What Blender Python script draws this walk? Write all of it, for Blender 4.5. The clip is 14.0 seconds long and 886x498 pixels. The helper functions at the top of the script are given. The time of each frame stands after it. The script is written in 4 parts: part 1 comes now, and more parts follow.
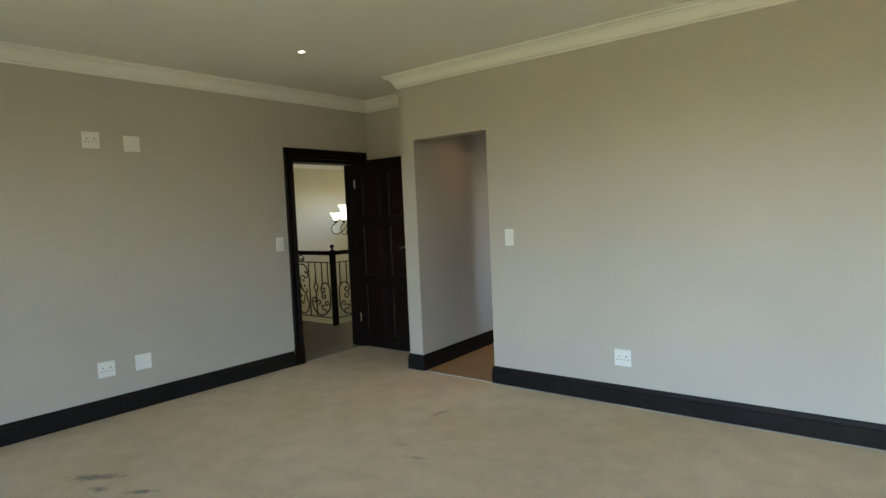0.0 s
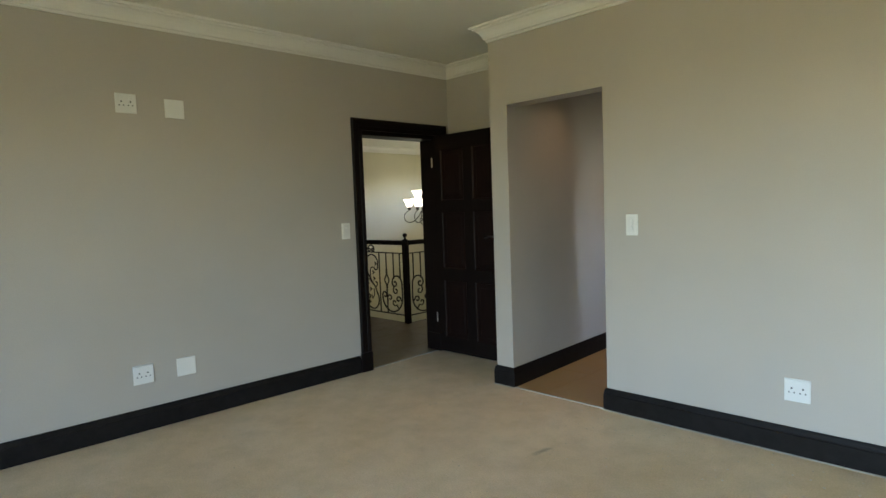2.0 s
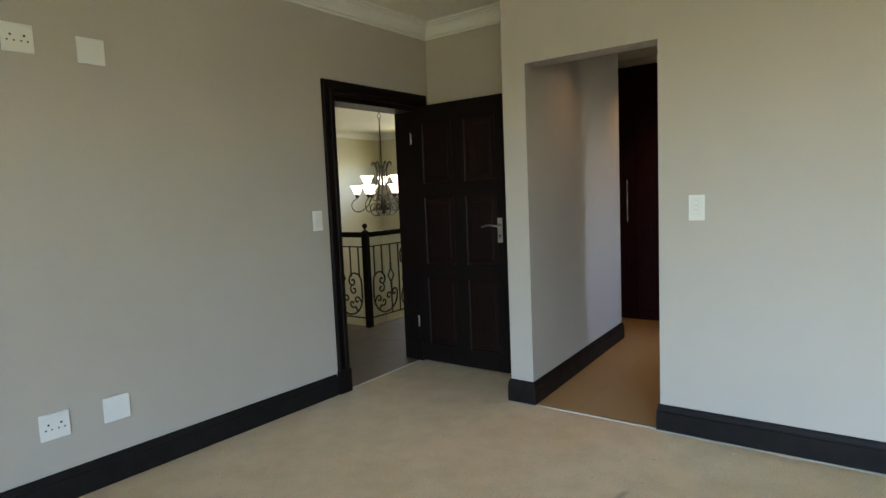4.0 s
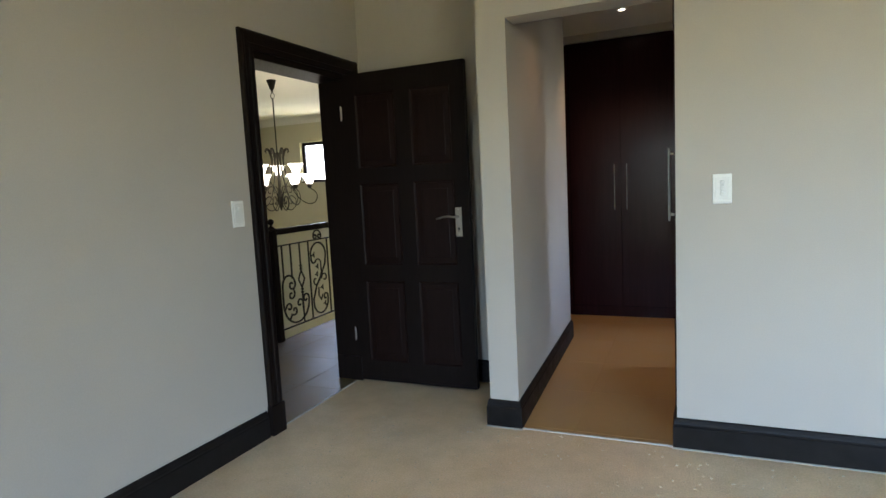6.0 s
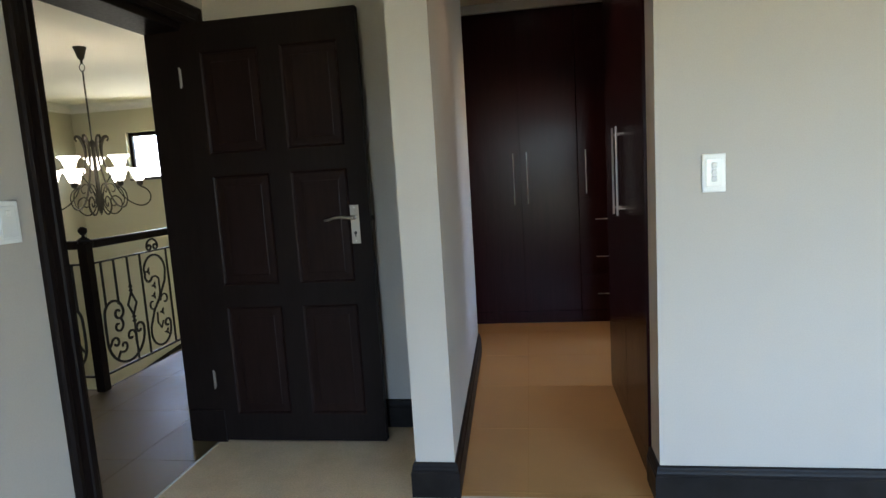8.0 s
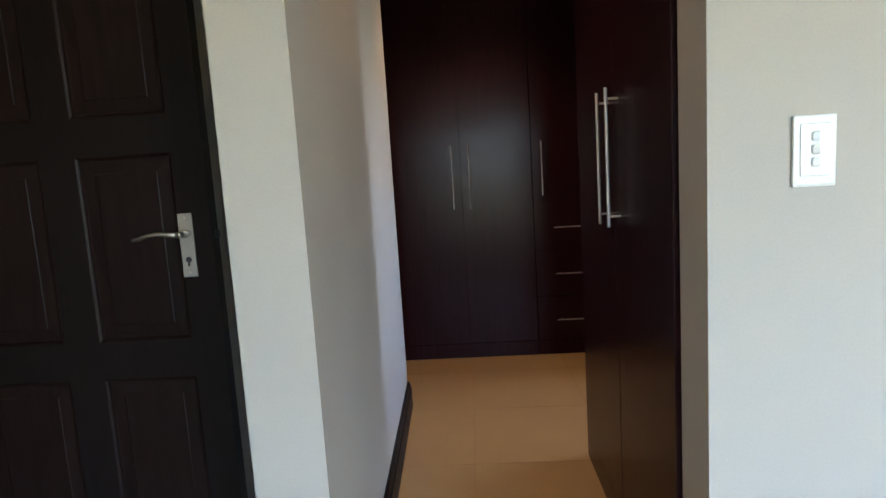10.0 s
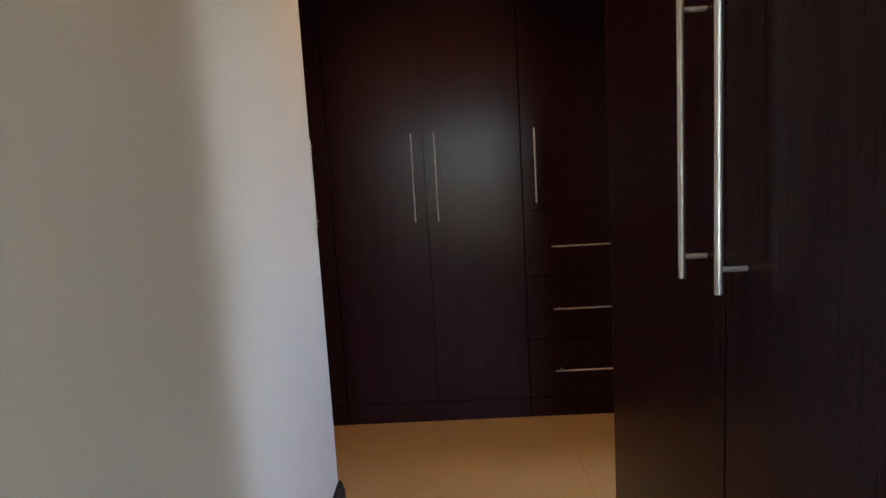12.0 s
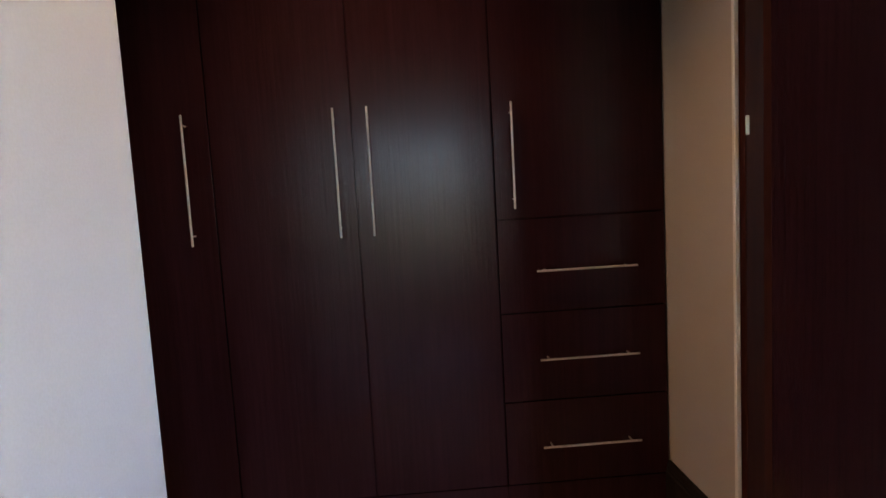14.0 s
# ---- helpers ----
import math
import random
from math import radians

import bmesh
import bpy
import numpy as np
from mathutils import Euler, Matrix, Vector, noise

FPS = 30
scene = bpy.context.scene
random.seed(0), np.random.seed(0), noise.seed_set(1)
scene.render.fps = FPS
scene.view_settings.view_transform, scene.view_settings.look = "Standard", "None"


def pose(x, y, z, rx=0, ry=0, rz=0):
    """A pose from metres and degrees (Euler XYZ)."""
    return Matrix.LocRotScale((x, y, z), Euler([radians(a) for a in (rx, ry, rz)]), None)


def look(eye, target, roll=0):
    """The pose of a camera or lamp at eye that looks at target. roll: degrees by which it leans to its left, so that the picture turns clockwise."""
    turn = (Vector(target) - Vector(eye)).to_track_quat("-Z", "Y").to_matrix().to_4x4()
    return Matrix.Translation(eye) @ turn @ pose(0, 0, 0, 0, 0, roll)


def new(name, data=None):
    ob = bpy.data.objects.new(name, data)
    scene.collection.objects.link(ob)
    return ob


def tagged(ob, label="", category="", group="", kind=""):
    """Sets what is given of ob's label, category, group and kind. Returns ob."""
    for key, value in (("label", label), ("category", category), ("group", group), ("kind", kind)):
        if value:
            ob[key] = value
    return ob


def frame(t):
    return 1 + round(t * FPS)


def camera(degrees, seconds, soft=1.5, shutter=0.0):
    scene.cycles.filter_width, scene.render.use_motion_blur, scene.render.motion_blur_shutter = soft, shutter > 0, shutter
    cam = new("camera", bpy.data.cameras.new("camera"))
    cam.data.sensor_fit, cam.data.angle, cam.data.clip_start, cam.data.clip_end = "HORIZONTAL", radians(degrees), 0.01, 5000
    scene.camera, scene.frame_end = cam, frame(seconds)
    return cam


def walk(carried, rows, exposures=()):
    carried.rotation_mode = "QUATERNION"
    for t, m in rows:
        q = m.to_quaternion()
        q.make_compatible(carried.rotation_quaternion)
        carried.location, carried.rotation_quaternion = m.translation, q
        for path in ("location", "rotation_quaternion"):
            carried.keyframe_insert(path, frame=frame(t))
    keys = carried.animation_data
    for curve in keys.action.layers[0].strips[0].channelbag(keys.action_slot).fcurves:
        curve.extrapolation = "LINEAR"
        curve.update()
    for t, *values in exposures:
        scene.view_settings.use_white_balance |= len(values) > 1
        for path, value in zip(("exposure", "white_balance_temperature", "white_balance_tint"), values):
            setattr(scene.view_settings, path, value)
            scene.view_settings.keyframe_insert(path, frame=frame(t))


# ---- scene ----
cam = camera(74.8, 14.0)
PATH = [
    (0, (4.633, -4.027, 1.447), (3.408, -2.45, 1.322), -2.5),
    (0.5, (4.504, -3.856, 1.431), (3.184, -2.358, 1.312), -2.3),
    (1, (4.344, -3.668, 1.399), (2.972, -2.217, 1.288), -2.2),
    (1.5, (4.14, -3.507, 1.383), (2.74, -2.084, 1.263), -2.2),
    (2, (3.903, -3.412, 1.377), (2.497, -1.996, 1.234), -2.1),
    (2.5, (3.67, -3.351, 1.363), (2.271, -1.931, 1.198), -2.1),
    (3, (3.412, -3.301, 1.356), (2.051, -1.846, 1.178), -2.0),
    (3.2, (3.3, -3.279, 1.357), (1.975, -1.792, 1.177), -2.1),
    (5.5, (2.243, -2.987, 1.303), (1.358, -1.205, 1.1), -2.8),
    (6, (2.053, -2.868, 1.301), (1.273, -1.039, 1.084), -2.9),
    (6.5, (1.884, -2.718, 1.303), (1.235, -0.841, 1.071), -3.1),
    (7, (1.739, -2.562, 1.3), (1.206, -0.65, 1.059), -3.4),
    (7.5, (1.62, -2.388, 1.286), (1.223, -0.444, 1.038), -3.4),
    (8, (1.56, -2.145, 1.272), (1.256, -0.185, 1.022), -3.5),
    (8.5, (1.534, -1.896, 1.262), (1.294, 0.073, 1.012), -3.6),
    (9, (1.525, -1.632, 1.24), (1.344, 0.344, 0.991), -3.6),
    (11.5, (1.627, -0.37, 1.211), (1.557, 1.613, 0.968), -3.4),
    (12, (1.636, -0.107, 1.205), (1.579, 1.877, 0.962), -3.3),
    (12.5, (1.647, 0.126, 1.195), (1.605, 2.111, 0.957), -3.3),
    (13, (1.672, 0.365, 1.172), (1.648, 2.353, 0.953), -3.2),
    (13.2, (1.675, 0.443, 1.155), (1.657, 2.433, 0.955), -3.2),
    (13.5, (1.676, 0.569, 1.134), (1.679, 2.561, 0.956), -3.1),
    (14, (1.659, 0.737, 1.126), (1.769, 2.725, 0.938), -3.2),
]
EXPOSURES = [(0, 4.38, 6550, 9), (3, 4.55, 6350, 10), (6.5, 4.85, 5980, 14), (9, 5.1, 5850, 14), (11.5, 5.5, 6150, 14), (12.3, 5.4, 6250, 15), (13.2, 5.38, 6100, 16), (14, 5.78, 6000, 18)]
walk(cam, [(t, look(eye, target, roll)) for t, eye, target, roll in PATH], EXPOSURES)

# ---- world, sun and openings' light ----
world = bpy.data.worlds.new("world")
scene.world = world
world.use_nodes = True
wn = world.node_tree
sky = wn.nodes.new("ShaderNodeTexSky")
sky.sky_type = 'NISHITA'
sky.sun_disc = False
sky.sun_elevation = radians(48)
sky.sun_rotation = radians(20)
sky.ozone_density = 4.0
wn.links.new(sky.outputs[0], wn.nodes["Background"].inputs[0])
wn.nodes["Background"].inputs[1].default_value = 0.15

sun = new("sun", bpy.data.lights.new("sun", 'SUN'))
sun.data.energy = 2.0
sun.data.angle = radians(0.5)
sun.data.color = (1.0, 0.95, 0.88)
sun.matrix_world = look((0, 30, 33), (0, 0, 0))


def window_lamp(name, eye, target, w, h, energy, color):
    lamp = new(name, bpy.data.lights.new(name, 'AREA'))
    lamp.data.shape = 'RECTANGLE'
    lamp.data.size, lamp.data.size_y = w, h
    lamp.data.energy = energy
    lamp.data.color = color
    lamp.matrix_world = look(eye, target)
    return lamp


def ceiling_lamp(name, x, y, z, energy, color, angle=100, soft=0.04):
    lamp = new(name, bpy.data.lights.new(name, 'SPOT'))
    lamp.data.energy = energy
    lamp.data.color = color
    lamp.data.spot_size = radians(angle)
    lamp.data.spot_blend = 0.8
    lamp.data.shadow_soft_size = soft
    lamp.matrix_world = look((x, y, z), (x, y + 0.001, 0))
    return lamp


GLAZED = [(1.55, 2.35, 0.08, 2.15), (3.55, 6.75, 0.08, 2.2)]   # x0, x1, sill, head of the glazed openings behind the walker
BED_BACK = -5.8
for gx0, gx1, gz0, gz1 in GLAZED:
    gx, gz = (gx0 + gx1) / 2, (gz0 + gz1) / 2
    portal = window_lamp("bedroom_window_light", (gx, BED_BACK - 0.02, gz), (gx, 0, gz), gx1 - gx0 - 0.02, gz1 - gz0 - 0.02, 1, (1, 1, 1))
    portal.data.cycles.is_portal = True
window_lamp("bathroom_sky_lamp", (4.55, 2.25, 1.5), (1.2, 1.5, 0.6), 1.0, 1.4, 0.48, (0.74, 0.80, 1.0))
window_lamp("hall_sky_lamp", (-3.55, 5.62, 1.85), (-2.6, 1.0, 0.6), 1.0, 0.58, 0.75, (1.0, 0.97, 0.90))
# fill added at an unseen low opening to lift the stairwell walls
window_lamp("stairwell_fill_lamp", (-4.98, 2.9, -2.15), (-2.0, 4.6, -1.0), 1.7, 1.1, 0.32, (1.0, 0.97, 0.90))
LAMP_X, LAMP_Y = 1.58, 2.04
# unseen second downlight, added to brighten the near passage wall
FILL_LAMP_X, FILL_LAMP_Y = 1.63, 0.62
ceiling_lamp("bedroom_downlight_lamp", 1.12, -1.13, 2.69, 0.5, (1.0, 0.9, 0.75), 70)
ceiling_lamp("passage_downlight_lamp", LAMP_X, LAMP_Y, 2.58, 1.25, (1.0, 0.56, 0.26), 104)
# fill for the near passage wall, from the added fitting
ceiling_lamp("passage_downlight_lamp", FILL_LAMP_X, FILL_LAMP_Y, 2.58, 0.5, (1.0, 0.62, 0.36), 100)

# ---- materials ----


def material(name, base, rough=0.5, metal=0.0):
    m = bpy.data.materials.new(name)
    m.use_nodes = True
    b = m.node_tree.nodes["Principled BSDF"]
    b.inputs["Base Color"].default_value = (*base, 1)
    b.inputs["Roughness"].default_value = rough
    b.inputs["Metallic"].default_value = metal
    return m, m.node_tree, b


def node(tree, kind, **values):
    n = tree.nodes.new(kind)
    for k, v in values.items():
        n.inputs[k].default_value = v
    return n


def coords(tree, scale=(1, 1, 1)):
    tc = tree.nodes.new("ShaderNodeTexCoord")
    mp = tree.nodes.new("ShaderNodeMapping")
    mp.inputs["Scale"].default_value = scale
    tree.links.new(tc.outputs["Object"], mp.inputs["Vector"])
    return mp.outputs["Vector"]


def noise_tex(tree, vec, scale, detail=4.0, rough=0.55):
    n = node(tree, "ShaderNodeTexNoise", Scale=scale, Detail=detail, Roughness=rough)
    tree.links.new(vec, n.inputs["Vector"])
    return n.outputs["Fac"]


def ramp(tree, fac, stops):
    r = tree.nodes.new("ShaderNodeValToRGB")
    r.color_ramp.elements[0].position, r.color_ramp.elements[0].color = stops[0][0], (*stops[0][1], 1)
    r.color_ramp.elements[1].position, r.color_ramp.elements[1].color = stops[-1][0], (*stops[-1][1], 1)
    for p, c in stops[1:-1]:
        e = r.color_ramp.elements.new(p)
        e.color = (*c, 1)
    tree.links.new(fac, r.inputs["Fac"])
    return r.outputs["Color"]


def blend(tree, kind, fac, a, b):
    m = tree.nodes.new("ShaderNodeMix")
    m.data_type, m.blend_type = 'RGBA', kind
    if isinstance(fac, float):
        m.inputs[0].default_value = fac
    else:
        tree.links.new(fac, m.inputs[0])
    for i, v in ((6, a), (7, b)):
        if isinstance(v, tuple):
            m.inputs[i].default_value = (*v, 1)
        else:
            tree.links.new(v, m.inputs[i])
    return m.outputs[2]


def bump(tree, b, height, strength, distance):
    n = node(tree, "ShaderNodeBump", Strength=strength, Distance=distance)
    tree.links.new(height, n.inputs["Height"])
    tree.links.new(n.outputs["Normal"], b.inputs["Normal"])


def paint(name, base, rough=0.6, mottling=0.05, relief=0.12):
    m, t, b = material(name, base, rough)
    v = coords(t)
    big = noise_tex(t, v, 0.9, 3)
    small = noise_tex(t, v, 190.0, 3)
    lo = tuple(c * (1 - mottling) for c in base)
    hi = tuple(min(1, c * (1 + mottling)) for c in base)
    col = ramp(t, big, [(0.3, lo), (0.7, hi)])
    roller = ramp(t, small, [(0.3, (0.95, 0.95, 0.95)), (0.7, (1, 1, 1))])
    t.links.new(blend(t, 'MULTIPLY', 1.0, col, roller), b.inputs["Base Color"])
    bump(t, b, small, relief, 0.002)
    return m


WALL = paint("greige_wall_paint", (0.45, 0.402, 0.345), 0.62)
CEIL = paint("white_ceiling_paint", (0.78, 0.75, 0.655), 0.8, 0.03)
HALL_WALL = paint("cream_wall_paint", (0.56, 0.525, 0.385), 0.65)
CORN = paint("white_cornice_paint", (0.76, 0.735, 0.68), 0.6, 0.03, 0.06)
PLATE, _t, _b = material("white_switch_plastic", (0.74, 0.725, 0.69), 0.35)
KEY, _t, _b = material("grey_white_switch_key", (0.60, 0.60, 0.58), 0.4)
GLOSSY, _t, _b = material("glossy_white_plastic", (0.74, 0.725, 0.69), 0.15)
# near black in place of the shade inside pin holes and keyhole
SLOT, _t, _b = material("dark_hole_shade", (0.02, 0.02, 0.02), 0.6)


def dark_wood(name, dark, light, rough, along=(14, 14, 1.2), relief=0.25, gloss=0.2, vary=0.1):
    m, t, b = material(name, dark, rough)
    v = coords(t, along)
    b.inputs["Specular IOR Level"].default_value = gloss
    grain = noise_tex(t, v, 5.0, 8, 0.62)
    wide = noise_tex(t, coords(t), 2.2, 3)
    col = ramp(t, grain, [(0.32, dark), (0.72, light)])
    shade = ramp(t, wide, [(0.3, (0.75, 0.75, 0.75)), (0.75, (1, 1, 1))])
    t.links.new(blend(t, 'MULTIPLY', 1.0, col, shade), b.inputs["Base Color"])
    r = ramp(t, grain, [(0.3, (rough - vary * 0.7,) * 3), (0.7, (rough + vary,) * 3)])
    t.links.new(r, b.inputs["Roughness"])
    bump(t, b, grain, relief, 0.0015)
    return m


DOORWOOD = dark_wood("black_stained_door_wood", (0.0088, 0.0054, 0.0044), (0.0142, 0.0088, 0.0071), 0.46, (14, 14, 1.2), 0.2, 0.095)
PANELWOOD = dark_wood("brown_black_panel_wood", (0.0108, 0.0053, 0.0042), (0.0185, 0.0088, 0.0068), 0.42, (14, 14, 1.2), 0.2, 0.10)
SKIRT = dark_wood("black_painted_skirting", (0.012, 0.0095, 0.0085), (0.020, 0.016, 0.0145), 0.46, (3, 3, 3), 0.12, 0.12)


def veneer(name, dark, light, rough, gloss):
    """Satin-lacquered veneer: long upright pores over slow bands of figure, both felt in the gloss."""
    m, t, b = material(name, dark, rough)
    b.inputs["Specular IOR Level"].default_value = gloss
    pores = noise_tex(t, coords(t, (18, 18, 0.55)), 5.0, 6, 0.68)
    bands = noise_tex(t, coords(t, (9, 9, 0.35)), 3.0, 4, 0.5)
    worn = noise_tex(t, coords(t), 3.1, 4, 0.6)
    col = ramp(t, pores, [(0.32, dark), (0.70, light)])
    col = blend(t, 'MULTIPLY', 1.0, col, ramp(t, bands, [(0.3, (0.86, 0.82, 0.83)), (0.72, (1, 1, 1))]))
    t.links.new(col, b.inputs["Base Color"])
    r = blend(t, 'ADD', 1.0, ramp(t, pores, [(0.3, (rough - 0.05,) * 3), (0.72, (rough + 0.07,) * 3)]), ramp(t, worn, [(0.35, (0, 0, 0)), (0.75, (0.035,) * 3)]))
    t.links.new(r, b.inputs["Roughness"])
    bump(t, b, pores, 0.65, 0.0012)
    return m


ROBE = veneer("mahogany_wardrobe_veneer", (0.0185, 0.0055, 0.0066), (0.0300, 0.0090, 0.0106), 0.185, 0.12)
ROBE_EDGE = dark_wood("red_brown_edging", (0.034, 0.008, 0.0045), (0.050, 0.0125, 0.007), 0.5, gloss=0.06)
IRON, _t, _b = material("black_wrought_iron", (0.012, 0.010, 0.009), 0.5, 0.3)
BRONZE, _t, _b = material("aged_bronze_iron", (0.035, 0.030, 0.020), 0.42, 0.6)


def metal(name, base, rough):
    m, t, b = material(name, base, rough, 1.0)
    f = noise_tex(t, coords(t, (60, 60, 2)), 6.0, 3)
    t.links.new(ramp(t, f, [(0.3, (rough * 0.8,) * 3), (0.7, (rough * 1.25,) * 3)]), b.inputs["Roughness"])
    return m


STEEL = metal("brushed_steel", (0.66, 0.63, 0.60), 0.46)
NICKEL = metal("satin_nickel", (0.46, 0.42, 0.37), 0.36)


def screed():
    m, t, b = material("raw_cement_screed", (0.40, 0.35, 0.26), 0.85)
    v = coords(t)
    big = noise_tex(t, v, 0.7, 5, 0.6)
    mid = noise_tex(t, v, 5.0, 6, 0.65)
    fine = noise_tex(t, v, 120.0, 4)
    col = ramp(t, big, [(0.3, (0.71, 0.535, 0.325)), (0.55, (0.79, 0.615, 0.405)), (0.75, (0.83, 0.67, 0.465))])
    col = blend(t, 'MULTIPLY', 1.0, col, ramp(t, mid, [(0.28, (0.85, 0.84, 0.815)), (0.6, (1, 1, 1))]))
    col = blend(t, 'MULTIPLY', 0.8, col, ramp(t, fine, [(0.3, (0.76, 0.75, 0.73)), (0.7, (1, 1, 1))]))
    # dark damp-looking smears, each a ragged oval: x, y, length, width, turn in degrees
    for x, y, l, w, turn, deep in ((0.98, -2.70, 0.20, 0.055, 38, 0.75), (1.16, -2.76, 0.07, 0.04, 20, 0.7), (1.40, -2.64, 0.12, 0.03, 40, 0.8),
                                   (2.40, -1.50, 0.11, 0.025, 20, 0.4), (2.05, -0.82, 0.10, 0.025, 80, 0.5), (2.2, -1.4, 0.08, 0.03, 10, 0.3)):
        mp = t.nodes.new("ShaderNodeMapping")
        mp.vector_type = 'TEXTURE'
        mp.inputs["Location"].default_value = (x, y, 0)
        mp.inputs["Rotation"].default_value = (0, 0, radians(turn))
        mp.inputs["Scale"].default_value = (l, w, 1)
        t.links.new(v, mp.inputs["Vector"])
        ln = t.nodes.new("ShaderNodeVectorMath")
        ln.operation = 'LENGTH'
        t.links.new(mp.outputs["Vector"], ln.inputs[0])
        rag = noise_tex(t, v, 26.0, 5, 0.7)
        add = t.nodes.new("ShaderNodeMath")
        add.operation = 'MULTIPLY_ADD'
        t.links.new(rag, add.inputs[0])
        add.inputs[1].default_value = 1.9
        t.links.new(ln.outputs["Value"], add.inputs[2])
        mask = ramp(t, add.outputs[0], [(0.0, (deep,) * 3), (0.0, (deep,) * 3)])
        r = mask.node
        r.color_ramp.elements[0].position = 0.55
        r.color_ramp.elements[1].position = 0.98
        r.color_ramp.elements[1].color = (0, 0, 0, 1)
        half = t.nodes.new("ShaderNodeMath")
        half.operation = 'MULTIPLY'
        half.inputs[1].default_value = 0.5
        t.links.new(add.outputs[0], half.inputs[0])
        t.links.new(half.outputs[0], r.inputs["Fac"])
        col = blend(t, 'MIX', mask, col, (0.12, 0.115, 0.10))
    t.links.new(col, b.inputs["Base Color"])
    both = t.nodes.new("ShaderNodeMath")
    both.operation = 'MULTIPLY_ADD'
    t.links.new(mid, both.inputs[0])
    both.inputs[1].default_value = 1.5
    t.links.new(fine, both.inputs[2])
    bump(t, b, both.outputs[0], 0.5, 0.004)
    return m


SCREED = screed()


def tile_material(name, lo, hi, rough, gloss=0.4):
    m, t, b = material(name, lo, rough)
    b.inputs["Specular IOR Level"].default_value = gloss
    v = coords(t)
    info = t.nodes.new("ShaderNodeObjectInfo")
    cloud = noise_tex(t, v, 3.0, 6, 0.6)
    col = ramp(t, cloud, [(0.3, lo), (0.7, hi)])
    tint = ramp(t, info.outputs["Random"], [(0.0, (0.98, 0.98, 0.98)), (1.0, (1, 1, 1))])
    t.links.new(blend(t, 'MULTIPLY', 1.0, col, tint), b.inputs["Base Color"])
    t.links.new(ramp(t, cloud, [(0.3, (rough * 0.8,) * 3), (0.7, (rough * 1.3,) * 3)]), b.inputs["Roughness"])
    bump(t, b, noise_tex(t, v, 60.0, 3), 0.05, 0.002)
    return m


TILE = tile_material("cream_porcelain_tile", (0.375, 0.232, 0.092), (0.435, 0.281, 0.119), 0.40)
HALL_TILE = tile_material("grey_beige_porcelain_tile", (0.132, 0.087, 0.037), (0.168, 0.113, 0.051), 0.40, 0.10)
GROUT = paint("grey_grout", (0.370, 0.228, 0.092), 0.9)
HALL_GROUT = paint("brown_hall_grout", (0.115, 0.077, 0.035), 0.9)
ADHESIVE = paint("white_tile_adhesive", (0.46, 0.43, 0.37), 0.9, 0.12)
CHIP = paint("dusty_plaster_chips", (0.60, 0.55, 0.45), 0.9, 0.12)
GRIT = paint("cement_crumbs", (0.52, 0.44, 0.32), 0.95, 0.15)
GROUND, _t, _b = material("dry_grass_ground", (0.24, 0.20, 0.10), 0.95)
_t.links.new(ramp(_t, noise_tex(_t, coords(_t), 0.4, 6), [(0.3, (0.19, 0.150, 0.036)), (0.7, (0.285, 0.228, 0.060))]), _b.inputs["Base Color"])

SHADE, _t, _b = material("glowing_frosted_glass", (0.85, 0.80, 0.70), 0.5)
_b.inputs["Emission Color"].default_value = (1.0, 0.88, 0.66, 1)
_b.inputs["Emission Strength"].default_value = 0.27
LED, _t, _b = material("glowing_downlight_bulb", (0.9, 0.85, 0.7), 0.4)
_b.inputs["Emission Color"].default_value = (1.0, 0.88, 0.66, 1)
_b.inputs["Emission Strength"].default_value = 0.7

# ---- mesh helpers ----


def mesh_of(bm, mat, name, smooth=False):
    me = bpy.data.meshes.new(name)
    bmesh.ops.recalc_face_normals(bm, faces=bm.faces)
    bm.to_mesh(me)
    bm.free()
    me.materials.append(mat)
    if smooth:
        me.polygons.foreach_set("use_smooth", [True] * len(me.polygons))
    return me


def part(name, bm, mat, parent=None, label="", smooth=False):
    ob = new(name, mesh_of(bm, mat, name, smooth))
    if parent is not None:
        ob.parent = parent
    if label:
        tagged(ob, label)
    return ob


def thing(name, label, category, group="", kind="", at=(0, 0, 0), turn=0):
    ob = new(name)
    ob.matrix_world = pose(*at, 0, 0, turn)
    ob.empty_display_size = 0.1
    return tagged(ob, label, category, group, kind)


def structure(name, bm, mat, label, category):
    return tagged(part(name, bm, mat), label, category, "", "structure")


def box(bm, x0, x1, y0, y1, z0, z1, bevel=0.0, segments=1):
    r = bmesh.ops.create_cube(bm, size=1)
    vs = r["verts"]
    for v in vs:
        v.co = Vector(((x0 + x1) / 2 + v.co.x * (x1 - x0), (y0 + y1) / 2 + v.co.y * (y1 - y0), (z0 + z1) / 2 + v.co.z * (z1 - z0)))
    if bevel:
        es = list({e for v in vs for e in v.link_edges})
        bmesh.ops.bevel(bm, geom=es, offset=bevel, segments=segments, affect='EDGES', profile=0.6)
    return bm


def a_box(*args, **kw):
    return box(bmesh.new(), *args, **kw)


